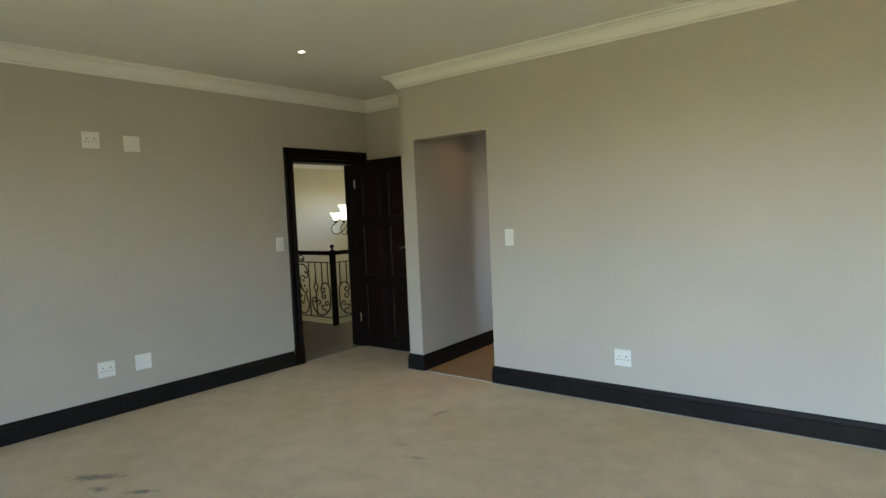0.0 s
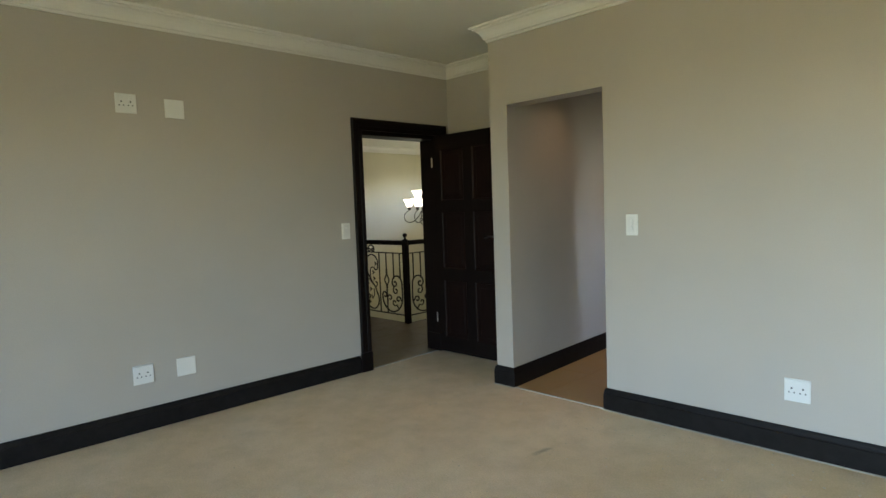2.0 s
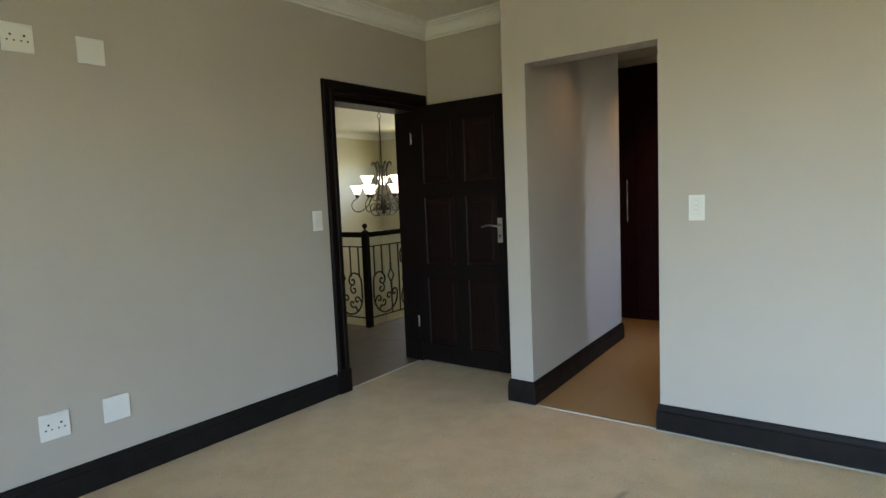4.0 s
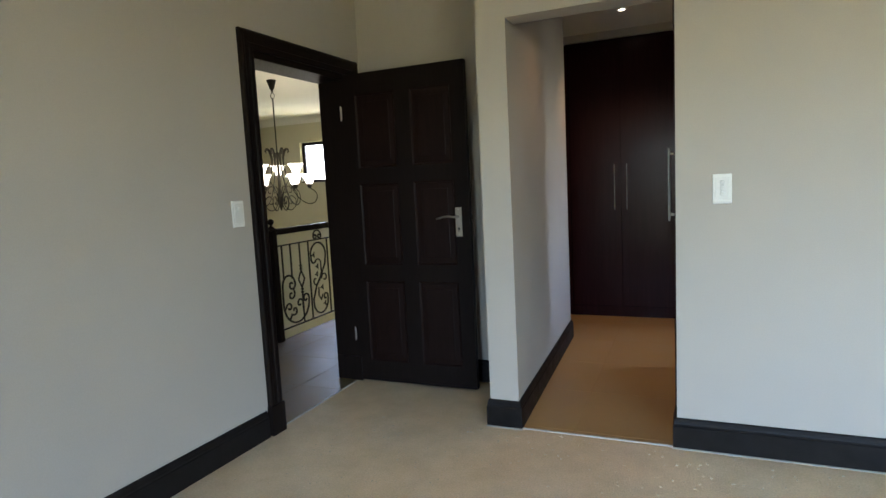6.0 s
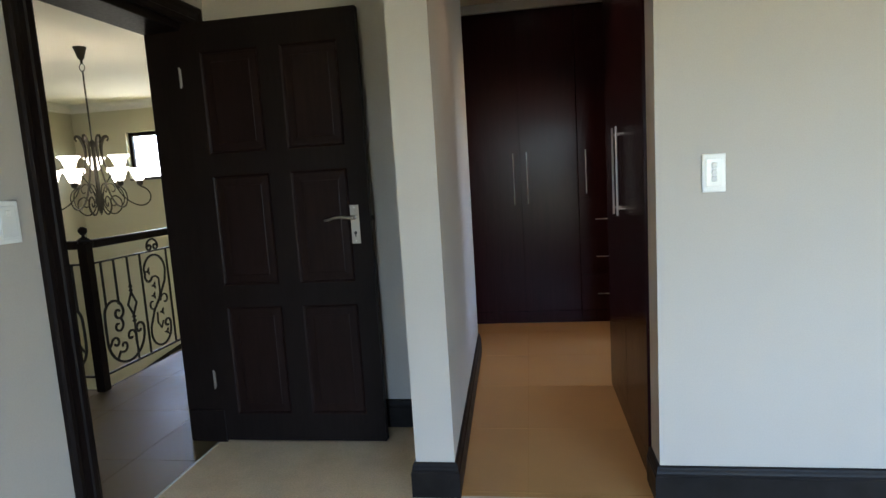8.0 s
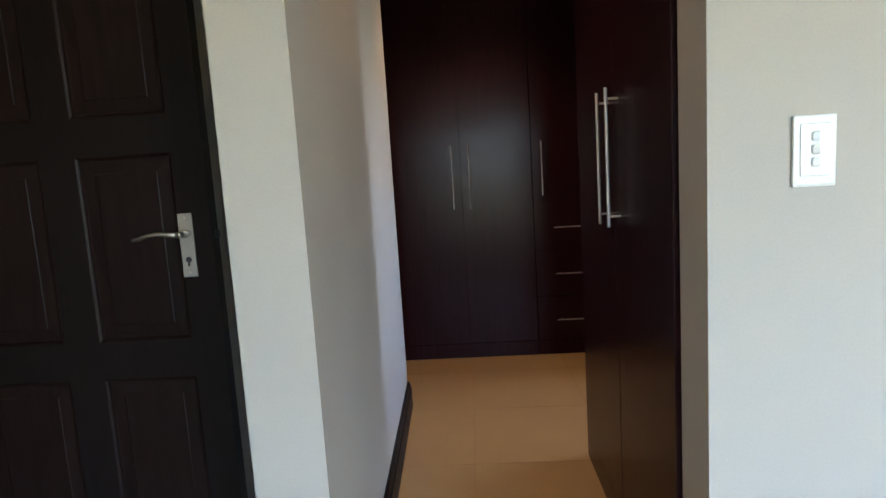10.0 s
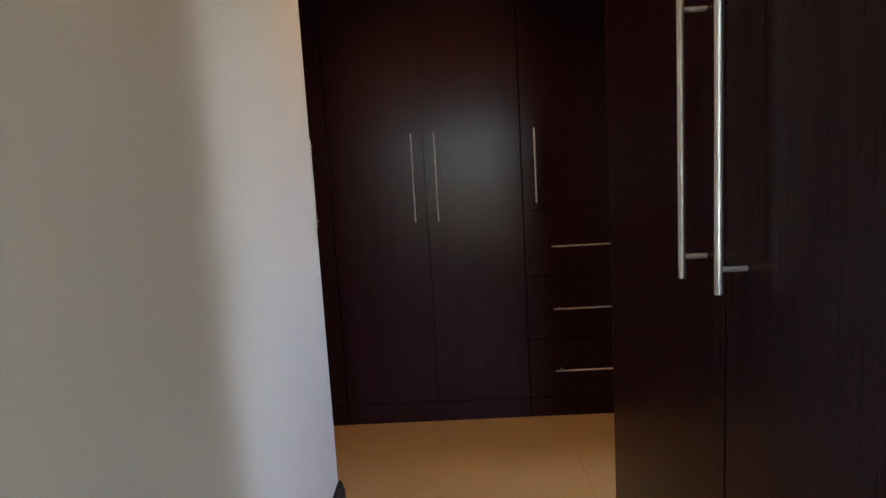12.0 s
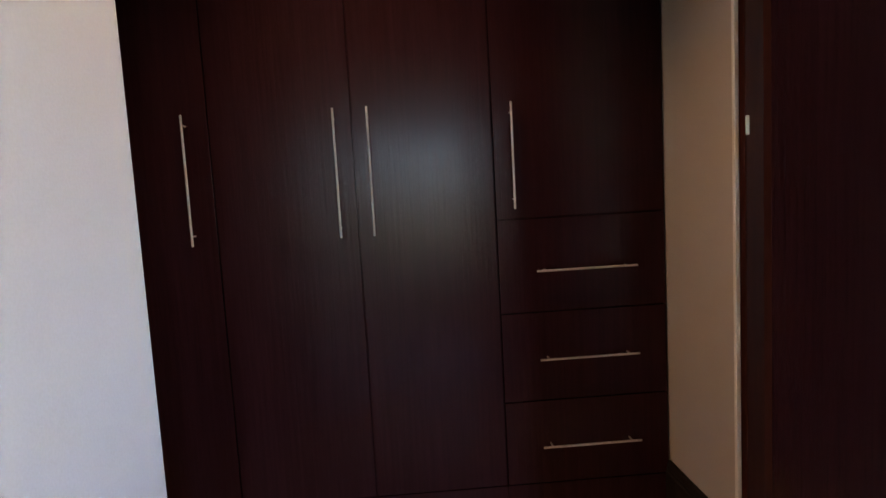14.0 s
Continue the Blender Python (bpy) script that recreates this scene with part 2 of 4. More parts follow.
def slab(bm, p, w, thick):
    """A plate with the cells p[i][j] solid between the breaks w[0] (along) and w[1] (up), as faces at 0 and thick: (along, across, up)."""
    us, zs = w
    nu, nz = len(us) - 1, len(zs) - 1
    cache = {}

    def vert(i, s, j):
        key = (i, s, j)
        if key not in cache:
            cache[key] = bm.verts.new((us[i], thick * s, zs[j]))
        return cache[key]

    def solid(i, j):
        return 0 <= i < nu and 0 <= j < nz and p(i, j)

    for i in range(nu):
        for j in range(nz):
            if not solid(i, j):
                continue
            for s in (0, 1):
                bm.faces.new([vert(i, s, j), vert(i + 1, s, j), vert(i + 1, s, j + 1), vert(i, s, j + 1)])
            for di, dj, a, b in ((-1, 0, (i, j), (i, j + 1)), (1, 0, (i + 1, j), (i + 1, j + 1)), (0, -1, (i, j), (i + 1, j)), (0, 1, (i, j + 1), (i + 1, j + 1))):
                if not solid(i + di, j + dj):
                    bm.faces.new([vert(a[0], 0, a[1]), vert(b[0], 0, b[1]), vert(b[0], 1, b[1]), vert(a[0], 1, a[1])])
    return bm


def wall(name, along0, along1, z0, z1, holes, thick, m, mat, label):
    """A wall with openings: it runs along its own x, its face at y = 0 and its back at y = thick, then is laid by the matrix m."""
    us = sorted({along0, along1, *[h[0] for h in holes], *[h[1] for h in holes]})
    zs = sorted({z0, z1, *[h[2] for h in holes], *[h[3] for h in holes]})

    def solid(i, j):
        u, z = (us[i] + us[i + 1]) / 2, (zs[j] + zs[j + 1]) / 2
        return not any(h[0] < u < h[1] and h[2] < z < h[3] for h in holes)
    bm = slab(bmesh.new(), solid, (us, zs), thick)
    bm.transform(m)
    return structure(name, bm, mat, label, "wall")


def sweep(path, profile, closed=False):
    """A moulding: profile points (out from the wall, height) carried along the wall line, which has the room on its left, with mitred corners."""
    bm = bmesh.new()
    n = len(path)
    rings = []
    for i, p in enumerate(path):
        p = Vector(p)
        a = Vector(path[i - 1]) if (i > 0 or closed) else None
        b = Vector(path[(i + 1) % n]) if (i < n - 1 or closed) else None
        d1 = (p - a).normalized() if a is not None else (b - p).normalized()
        d2 = (b - p).normalized() if b is not None else d1
        n1, n2 = Vector((-d1.y, d1.x)), Vector((-d2.y, d2.x))
        mit = (n1 + n2).normalized()
        mit /= max(0.3, mit.dot(n1))
        rings.append([bm.verts.new((p.x + mit.x * o, p.y + mit.y * o, z)) for o, z in profile])
    k = len(profile)
    for i in range(n if closed else n - 1):
        r, s = rings[i], rings[(i + 1) % n]
        for j in range(k):
            bm.faces.new([r[j], r[(j + 1) % k], s[(j + 1) % k], s[j]])
    if not closed:
        bm.faces.new(rings[0])
        bm.faces.new(rings[-1])
    return bm


def tube(bm, points, radius, sides=8, caps=True):
    """A round bar along points; radius is a number or one per point."""
    pts = [Vector(p) for p in points]
    rings = []
    up = None
    for i, p in enumerate(pts):
        d = (pts[min(i + 1, len(pts) - 1)] - pts[max(i - 1, 0)]).normalized()
        if up is None:
            up = Vector((0, 0, 1)) if abs(d.z) < 0.9 else Vector((1, 0, 0))
        side = d.cross(up).normalized()
        up = side.cross(d).normalized()
        r = radius if isinstance(radius, (int, float)) else radius[i]
        rings.append([bm.verts.new(p + (side * math.cos(a) + up * math.sin(a)) * r) for a in [2 * math.pi * k / sides for k in range(sides)]])
    for r, s in zip(rings, rings[1:]):
        for k in range(sides):
            bm.faces.new([r[k], r[(k + 1) % sides], s[(k + 1) % sides], s[k]])
    if caps:
        bm.faces.new(rings[0])
        bm.faces.new(rings[-1])
    return bm


def lathe(bm, profile, x=0, y=0, sides=24):
    """Turned shape round a vertical axis from points (radius, height)."""
    rings = [[bm.verts.new((x + max(r, 1e-4) * math.cos(2 * math.pi * k / sides), y + max(r, 1e-4) * math.sin(2 * math.pi * k / sides), z)) for k in range(sides)] for r, z in profile]
    for r, s in zip(rings, rings[1:]):
        for k in range(sides):
            bm.faces.new([r[k], r[(k + 1) % sides], s[(k + 1) % sides], s[k]])
    bm.faces.new(rings[0])
    bm.faces.new(rings[-1])
    return bm


def moved(bm, m):
    bm.transform(m)
    return bm


# ---- large structure ----
CEIL_Z = 2.702
LEFT = -0.025       # face of the wall with the door, which runs a little out of square
LEAN = 0.035
STUB = 1.065        # flank of the pier beside the door niche
OPEN0, OPEN1, HEAD = 1.222, 2.0, 2.11
NICHE = 0.65
END = (1.155, 1.85)  # far corner of the passage's side wall
ROBE_Y = 2.66
RIGHT = 6.9
SIDE = 2.53         # right wall of the dressing room
WT = 0.15
DT = 0.20           # thickness of the door wall

ground = structure("ground", moved(a_box(-400, 400, -400, 400, -3.4, -3.2), Matrix()), GROUND, "dry grassy ground outside the house", "ground")

structure("floor_bedroom", a_box(LEFT - 0.25, RIGHT, BED_BACK - 0.1, -0.002, -0.2, 0.0), SCREED, "raw tan cement screed floor, smeared and dusty", "floor")
structure("floor_niche", a_box(LEFT - 0.05, STUB, -0.002, NICHE, -0.2, 0.0), SCREED, "raw tan cement screed in the door niche", "floor")

# wall with the door, its room face at x = LEFT
to_left = Matrix(((LEAN, -1, 0, LEFT), (1, LEAN, 0, 0), (0, 0, 1, 0), (0, 0, 0, 1)))
turned = Matrix(((1, LEAN, 0, 0), (-LEAN, 1, 0, 0), (0, 0, 1, 0), (0, 0, 0, 1)))


def on_left(y):
    """x of the door wall's face at y."""
    return LEFT + LEAN * y



D0, D1, DH = -0.385, 0.515, 2.055
wall("wall_left", BED_BACK, NICHE + WT, 0, CEIL_Z, [(D0, D1, -0.01, DH)], DT, to_left, WALL, "greige painted wall with the hall doorway")
wall("wall_opening", OPEN1 - 0.0, RIGHT, 0, CEIL_Z, [], WT, Matrix(), WALL, "long greige painted bedroom wall")
structure("wall_header", a_box(OPEN0, OPEN1, 0, WT, HEAD, CEIL_Z), WALL, "greige plaster header over the passage opening", "wall")
bm = bmesh.new()
foot = [(STUB, 0), (OPEN0, 0), END, (0.2, END[1]), (0.2, NICHE + WT), (STUB, NICHE + WT)]
lo = [bm.verts.new((x, y, 0)) for x, y in foot]
hi = [bm.verts.new((x, y, CEIL_Z)) for x, y in foot]
bm.faces.new(lo), bm.faces.new(hi)
for i in range(len(foot)):
    j = (i + 1) % len(foot)
    bm.faces.new([lo[i], lo[j], hi[j], hi[i]])
structure("wall_pier", bm, WALL, "greige plaster pier and passage side wall", "wall")
structure("wall_niche", a_box(LEFT - 0.02, STUB, NICHE, NICHE + WT - 0.002, 0, CEIL_Z), WALL, "greige wall behind the open door", "wall")
to_back = Matrix(((-1, 0, 0, 0), (0, -1, 0, BED_BACK), (0, 0, 1, 0), (0, 0, 0, 1)))
wall("wall_back", -RIGHT, 0.4, 0, CEIL_Z, [(-g[1], -g[0], g[2], g[3]) for g in GLAZED], WT, to_back, WALL, "plain greige wall with two wide window openings")
structure("wall_right", a_box(RIGHT, RIGHT + WT, BED_BACK - WT, WT, 0, CEIL_Z), WALL, "plain greige bedroom side wall", "wall")
structure("ceiling_bedroom", a_box(LEFT - 0.35, RIGHT, BED_BACK, -0.001, CEIL_Z, CEIL_Z + 0.2), CEIL, "white painted bedroom ceiling", "ceiling")
structure("ceiling_niche", a_box(LEFT - 0.05, STUB, 0.0, NICHE, CEIL_Z, CEIL_Z + 0.2), CEIL, "white painted ceiling over the door niche", "ceiling")
# out of view, added so that no sun leaks in around the ceilings
structure("unseen_roof_slab", a_box(-6, RIGHT + 0.5, BED_BACK - 0.6, 7.5, CEIL_Z + 0.25, CEIL_Z + 0.4), CEIL, "plain unseen slab over the rooms that keeps the sun out", "roof")

outline = [(on_left(BED_BACK), BED_BACK), (RIGHT, BED_BACK), (RIGHT, 0), (STUB, 0), (STUB, NICHE), (on_left(NICHE), NICHE)]
C = CEIL_Z
CORNICE = [(-0.002, C - 0.158), (0.016, C - 0.158), (0.018, C - 0.138), (0.034, C - 0.132), (0.042, C - 0.105), (0.062, C - 0.072), (0.088, C - 0.048),
           (0.112, C - 0.038), (0.114, C - 0.024), (0.140, C - 0.020), (0.142, C + 0.002), (-0.002, C + 0.002)]
CORNICE = [(o * 0.72, C - (C - z) * 0.72) for o, z in CORNICE]
structure("cornice", sweep(outline, CORNICE, True), CORN, "white moulded plaster ceiling cornice", "cornice")

SK = [(-0.002, 0.001), (0.019, 0.001), (0.019, 0.096), (0.019, 0.106), (0.0150, 0.111), (0.0155, 0.119), (0.013, 0.127), (0.012, 0.135), (0.009, 0.142), (0.004, 0.146), (-0.002, 0.146)]
BASE = "black painted moulded skirting board"
structure("baseboard", sweep([(RIGHT, BED_BACK), (RIGHT, 0), (OPEN1, 0), (OPEN1, WT + 0.005)], SK), SKIRT, BASE, "baseboard")
structure("baseboard", sweep([(0.25, END[1]), END, (OPEN0, 0), (STUB, 0), (STUB, NICHE), (on_left(NICHE) + 0.03, NICHE)], SK), SKIRT, BASE, "baseboard")
structure("baseboard", sweep([(on_left(-0.49), -0.49), (on_left(BED_BACK), BED_BACK)], SK), SKIRT, BASE, "baseboard")
STRIP = [(0.0, -0.001), (0.030, -0.001), (0.028, 0.0035), (0.0, 0.004)]
structure("trim", sweep([(RIGHT, 0), (OPEN1 - 0.02, 0)], STRIP), ADHESIVE, "white mortar line under the skirting", "trim")
structure("trim", sweep([(OPEN1 - 0.02, -0.002), (OPEN0 + 0.02, -0.002)], [(0.0, -0.001), (0.011, -0.001), (0.009, 0.005), (0.0, 0.006)]), ADHESIVE, "pale tile edge at the passage threshold", "trim")
structure("trim", sweep([(OPEN0 + 0.02, 0), (STUB - 0.02, 0)], STRIP), ADHESIVE, "white mortar line under the pier skirting", "trim")

structure("trim", a_box(LEFT - 0.029, LEFT - 0.020, D0 + 0.03, D1 - 0.07, -0.001, 0.005, bevel=0.0015), ADHESIVE, "pale mortar edge where the hall tiles stop", "trim")

# passage and dressing room shell
structure("floor_passage", box(a_box(0.2, SIDE, END[1] - 0.3, ROBE_Y + 0.6, -0.2, 0.0), OPEN0 - 0.12, SIDE, 0.0, END[1] - 0.3, -0.2, 0.0), GROUT, "cream tiled passage floor with grey joints", "floor")
structure("ceiling_dressing", box(a_box(0.2, SIDE, END[1] - 0.3, ROBE_Y + 0.6, 2.60, 2.72), OPEN0 - 0.12, SIDE, WT, END[1] - 0.3, 2.60, 2.72), CEIL, "white painted dressing room ceiling", "ceiling")
to_side = Matrix(((0, 1, 0, SIDE), (-1, 0, 0, 0), (0, 0, 1, 0), (0, 0, 0, 1)))
wall("wall_side", -(ROBE_Y + 0.6), -WT, 0, CEIL_Z, [(-2.25, -1.40, -0.01, 2.08)], 0.12, to_side, WALL, "greige dressing room wall with a doorway")
structure("wall_dressing_left", a_box(0.05, 0.2, NICHE + WT, ROBE_Y + 0.7, 0, CEIL_Z), WALL, "plain greige dressing room wall", "wall")
structure("wall_dressing_end", a_box(0.2, SIDE, ROBE_Y + 0.6, ROBE_Y + 0.7, 0, CEIL_Z), WALL, "plain greige wall behind the wardrobes", "wall")
structure("bulkhead", a_box(0.2, SIDE, ROBE_Y, ROBE_Y + 0.59, 2.535, 2.6), WALL, "greige plaster bulkhead over the wardrobes", "wall")
structure("bulkhead", a_box(OPEN1 + 0.002, SIDE, WT, 1.252, 2.535, 2.6), WALL, "greige plaster bulkhead over the wardrobe", "wall")
structure("baseboard", sweep([(SIDE, 2.262), (SIDE, ROBE_Y)], SK), SKIRT, BASE, "baseboard")

# plain room beyond the dressing room's doorway
BX = 4.7
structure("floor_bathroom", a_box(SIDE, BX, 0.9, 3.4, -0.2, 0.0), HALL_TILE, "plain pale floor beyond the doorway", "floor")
wall("wall_bathroom", -3.4, -0.9, 0, CEIL_Z, [(-2.6, -1.9, 0.9, 2.1)], 0.12, Matrix(((0, 1, 0, BX), (-1, 0, 0, 0), (0, 0, 1, 0), (0, 0, 0, 1))), HALL_WALL, "plain wall with a window opening")
structure("wall_bathroom_near", a_box(SIDE + 0.12, BX, 0.8, 0.9, 0, CEIL_Z), HALL_WALL, "plain bathroom wall", "wall")
structure("wall_bathroom_far", a_box(SIDE + 0.12, BX, 3.4, 3.5, 0, CEIL_Z), HALL_WALL, "plain bathroom wall", "wall")
structure("ceiling_bathroom", a_box(SIDE, BX, 0.9, 3.4, CEIL_Z, CEIL_Z + 0.1), CEIL, "plain bathroom ceiling", "ceiling")

# stair hall
HX, HY, HZ = -5.0, 5.6, 2.60
RX, RY = -1.272, 1.163
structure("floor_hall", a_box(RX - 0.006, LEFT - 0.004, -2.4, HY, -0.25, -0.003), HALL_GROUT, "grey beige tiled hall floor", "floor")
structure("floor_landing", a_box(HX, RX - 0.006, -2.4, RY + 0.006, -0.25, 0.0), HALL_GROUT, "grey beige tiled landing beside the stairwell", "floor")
to_far = Matrix(((0, -1, 0, HX), (1, 0, 0, 0), (0, 0, 1, 0), (0, 0, 0, 1)))
LOW = (2.0, 3.8, -2.75, -1.55)    # made-up lower storey opening, out of view, for the stairwell fill lamp
wall("wall_hall_far", -2.4, HY, -3.1, HZ + 0.1, [LOW], WT, to_far, HALL_WALL, "cream painted stairwell wall")
to_hall = Matrix(((1, 0, 0, 0), (0, 1, 0, HY), (0, 0, 1, 0), (0, 0, 0, 1)))
HW = (-4.17, -3.0, 1.475, 2.165)
wall("wall_hall_window", HX, LEFT, -3.1, HZ + 0.1, [HW], WT, to_hall, HALL_WALL, "cream painted stairwell wall with a high window")
structure("wall_hall_near", a_box(HX - WT, LEFT - DT, -2.5, -2.4, -0.25, HZ + 0.1), HALL_WALL, "plain cream hall wall", "wall")
structure("wall_hall_side", a_box(LEFT - DT, LEFT - 0.001, NICHE + WT + 0.02, HY, -0.25, HZ + 0.1), HALL_WALL, "plain cream hall wall", "wall")
structure("wall_stair_low", a_box(HX, RX - 0.05, RY - 0.05, RY + 0.055, -3.1, -0.252), HALL_WALL, "cream stairwell wall under the landing", "wall")
structure("wall_stair_low", a_box(RX - 0.055, RX + 0.05, RY + 0.06, HY, -3.1, -0.252), HALL_WALL, "cream stairwell wall under the hall", "wall")
structure("floor_stair_foot", a_box(HX, RX, RY, HY, -3.2, -3.1), HALL_TILE, "tiled floor at the foot of the stairwell", "floor")
structure("ceiling_hall", a_box(HX - WT, LEFT - 0.1, -2.5, HY + WT, HZ, HZ + 0.12), CEIL, "white painted stair hall ceiling", "ceiling")
structure("cornice", sweep([(LEFT - DT, -2.4), (LEFT - DT, HY), (HX, HY), (HX, -2.4)], [(o, z - CEIL_Z + HZ) for o, z in CORNICE]), CORN, "white moulded cornice in the stair hall", "cornice")

# ---- doorway to the hall: frame and open door ----


def door_frame():
    fr = thing("door_frame", "black stained timber door frame with moulded architraves", "door frame", kind="structure")
    fr.matrix_world = turned
    x0, x1 = LEFT - DT - 0.005, LEFT - 0.004
    part("jamb", a_box(x0, x1, D0 + 0.001, D0 + 0.028, 0, DH - 0.001, bevel=0.003), DOORWOOD, fr)
    part("jamb", a_box(x0, x1, D1 - 0.055, D1 - 0.001, 0, DH - 0.001, bevel=0.003), DOORWOOD, fr)
    part("lintel", a_box(x0, x1, D0 + 0.028, D1 - 0.055, 2.015, DH - 0.001, bevel=0.003), DOORWOOD, fr)
    prof = [(0, 0), (0.018, 0), (0.022, 0.012), (0.022, 0.03), (0.017, 0.036), (0.019, 0.06), (0.024, 0.074), (0.024, 0.088), (0.018, 0.097), (0, 0.097)]

    def run(y_in, sign, z0, z1, width=1.0):
        bm = bmesh.new()
        ends = []
        for z, extra in ((z0, 0), (z1, 1)):
            ends.append([bm.verts.new((LEFT + o, y_in + sign * w * width, z + (w * extra))) for o, w in prof])
        for j in range(len(prof)):
            k = (j + 1) % len(prof)
            bm.faces.new([ends[0][j], ends[0][k], ends[1][k], ends[1][j]])
        bm.faces.new(ends[0]), bm.faces.new(ends[1])
        return bm
    inn0, inn1, top = D0 + 0.008, D1 - 0.004, 2.05
    part("architrave", run(inn0, -1, 0.165, top), DOORWOOD, fr)
    part("architrave", run(inn1, 1, 0.165, top), DOORWOOD, fr)
    bm = bmesh.new()
    ends = [[bm.verts.new((LEFT + o, y + s * w, top + w)) for o, w in prof] for y, s in ((inn0, -1), (inn1, 1))]
    for j in range(len(prof)):
        k = (j + 1) % len(prof)
        bm.faces.new([ends[0][j], ends[0][k], ends[1][k], ends[1][j]])
    bm.faces.new(ends[0]), bm.faces.new(ends[1])
    part("head_architrave", bm, DOORWOOD, fr)
    for y, s in ((inn0, -1), (inn1, 1)):
        a, b = sorted((y + s * 0.0 - s * 0.004, y + s * 0.104))
        part("plinth_block", a_box(LEFT, LEFT + 0.032, a, b, 0, 0.166, bevel=0.005, segments=2), DOORWOOD, fr)
    # the hall side
    for y0, y1 in ((D0 - 0.085, D0 + 0.006), (D1 - 0.006, D1 + 0.085)):
        part("hall_architrave", a_box(LEFT - DT - 0.024, LEFT - DT - 0.0055, y0, y1, 0, 2.14, bevel=0.004), DOORWOOD, fr)
    part("jamb_block", a_box(x0 + 0.012, LEFT + 0.004, D1 - 0.067, D1 - 0.0555, 0, 0.168, bevel=0.003), DOORWOOD, fr)
    return fr


door_frame()


def panelled_door():
    d = thing("interior_door", "black-brown six-panel wooden door standing wide open", "door", at=(LEFT + 0.005, 0.452, 0.012))
    W, H, T = 0.845, 2.033, 0.042
    cols = [(0.085, 0.375), (0.475, 0.755)]
    rows = [(0.135, 0.685), (0.790, 1.325), (1.425, 1.900)]
    us = sorted({0, W, *[c for p in cols for c in p]})
    zs = sorted({0, H, *[c for p in rows for c in p]})

    def solid(i, j):
        u, z = (us[i] + us[i + 1]) / 2, (zs[j] + zs[j + 1]) / 2
        return not (any(a < u < b for a, b in cols) and any(a < z < b for a, b in rows))
    part("door_leaf", slab(bmesh.new(), solid, (us, zs), T), DOORWOOD, d)
    for a, b in cols:
        for c, e in rows:
            bm = bmesh.new()
            steps = [(0.0, 0.0), (0.004, 0.0005), (0.010, 0.005), (0.013, 0.010), (0.020, 0.0105), (0.050, 0.0085), (0.053, 0.0070)]
            for flip in (False, True):
                rings = []
                for s, dep in steps:
                    y = T - dep if flip else dep
                    rings.append([bm.verts.new((x, y, z)) for x, z in ((a + s, c + s), (b - s, c + s), (b - s, e - s), (a + s, e - s))])
                for r, q in zip(rings, rings[1:]):
                    for k in range(4):
                        bm.faces.new([r[k], r[(k + 1) % 4], q[(k + 1) % 4], q[k]])
                bm.faces.new(rings[-1])
            part("door_panel", bm, PANELWOOD, d, "raised and fielded brown panel")
    h = part("handle_plate", a_box(0.752, 0.794, -0.004, 0.0, 0.972, 1.152, bevel=0.0015), NICKEL, d, "satin nickel lock plate")
    bm = lathe(bmesh.new(), [(0.010, 0), (0.010, 0.03), (0.0085, 0.045)], sides=14)
    bm.transform(Matrix.Translation((0.773, -0.004, 1.095)) @ pose(0, 0, 0, 90))
    pts = [(0.773, -0.046, 1.095), (0.745, -0.050, 1.098), (0.715, -0.050, 1.101), (0.685, -0.048, 1.098), (0.660, -0.045, 1.090), (0.640, -0.043, 1.088)]
    tube(bm, pts, [0.0078, 0.0074, 0.0068, 0.0062, 0.006, 0.0052], 10)
    part("lever", bm, NICKEL, h, "curved satin nickel lever", smooth=True)
    bm = lathe(bmesh.new(), [(0.008, 0), (0.008, 0.003)], sides=14)
    bm.transform(Matrix.Translation((0.773, -0.004, 1.022)) @ pose(0, 0, 0, 90))
    box(bm, 0.7705, 0.7755, -0.008, -0.006, 1.004, 1.020)
    part("keyhole", bm, SLOT, h)
    for z in (0.985, 1.14):
        bm = lathe(bmesh.new(), [(0.004, 0), (0.003, 0.0015)], sides=10)
        bm.transform(Matrix.Translation((0.773, -0.004, z)) @ pose(0, 0, 0, 90))
        part("screw", bm, STEEL, h)
    for z in (0.33, 1.80):
        hg = part("hinge", a_box(-0.0225, -0.0135, -0.003, 0.004, z - 0.050, z + 0.028, bevel=0.002), NICKEL, d, "steel butt hinge")
        part("hinge_pin", tube(bmesh.new(), [(-0.018, -0.006, z - 0.058), (-0.018, -0.006, z + 0.036)], 0.0045, 10), NICKEL, hg)
    part("latch", a_box(W, W + 0.010, 0.014, 0.030, 1.075, 1.10, bevel=0.002), IRON, d, "dark latch tongue")
    return d


panelled_door()

# ---- wardrobes ----


def bar_handle(length, parent, m, r=0.005, label="brushed steel bar handle"):
    """Bar handle along local z, standing off local -y by 35 mm, laid by m."""
    bm = bmesh.new()
    tube(bm, [(0, -0.035, 0), (0, -0.035, 0.002), (0, -0.035, length - 0.002), (0, -0.035, length)], [r * 0.84, r, r, r * 0.84], 12)
    bm.transform(m)
    h = part("handle", bm, STEEL, parent, label, smooth=False)
    for z in (0.032, length - 0.032):
        b2 = tube(bmesh.new(), [(0, -0.034, z), (0, 0.001, z)], r * 0.75, 8)
        b2.transform(m)
        part("handle_post", b2, STEEL, h)
    return h


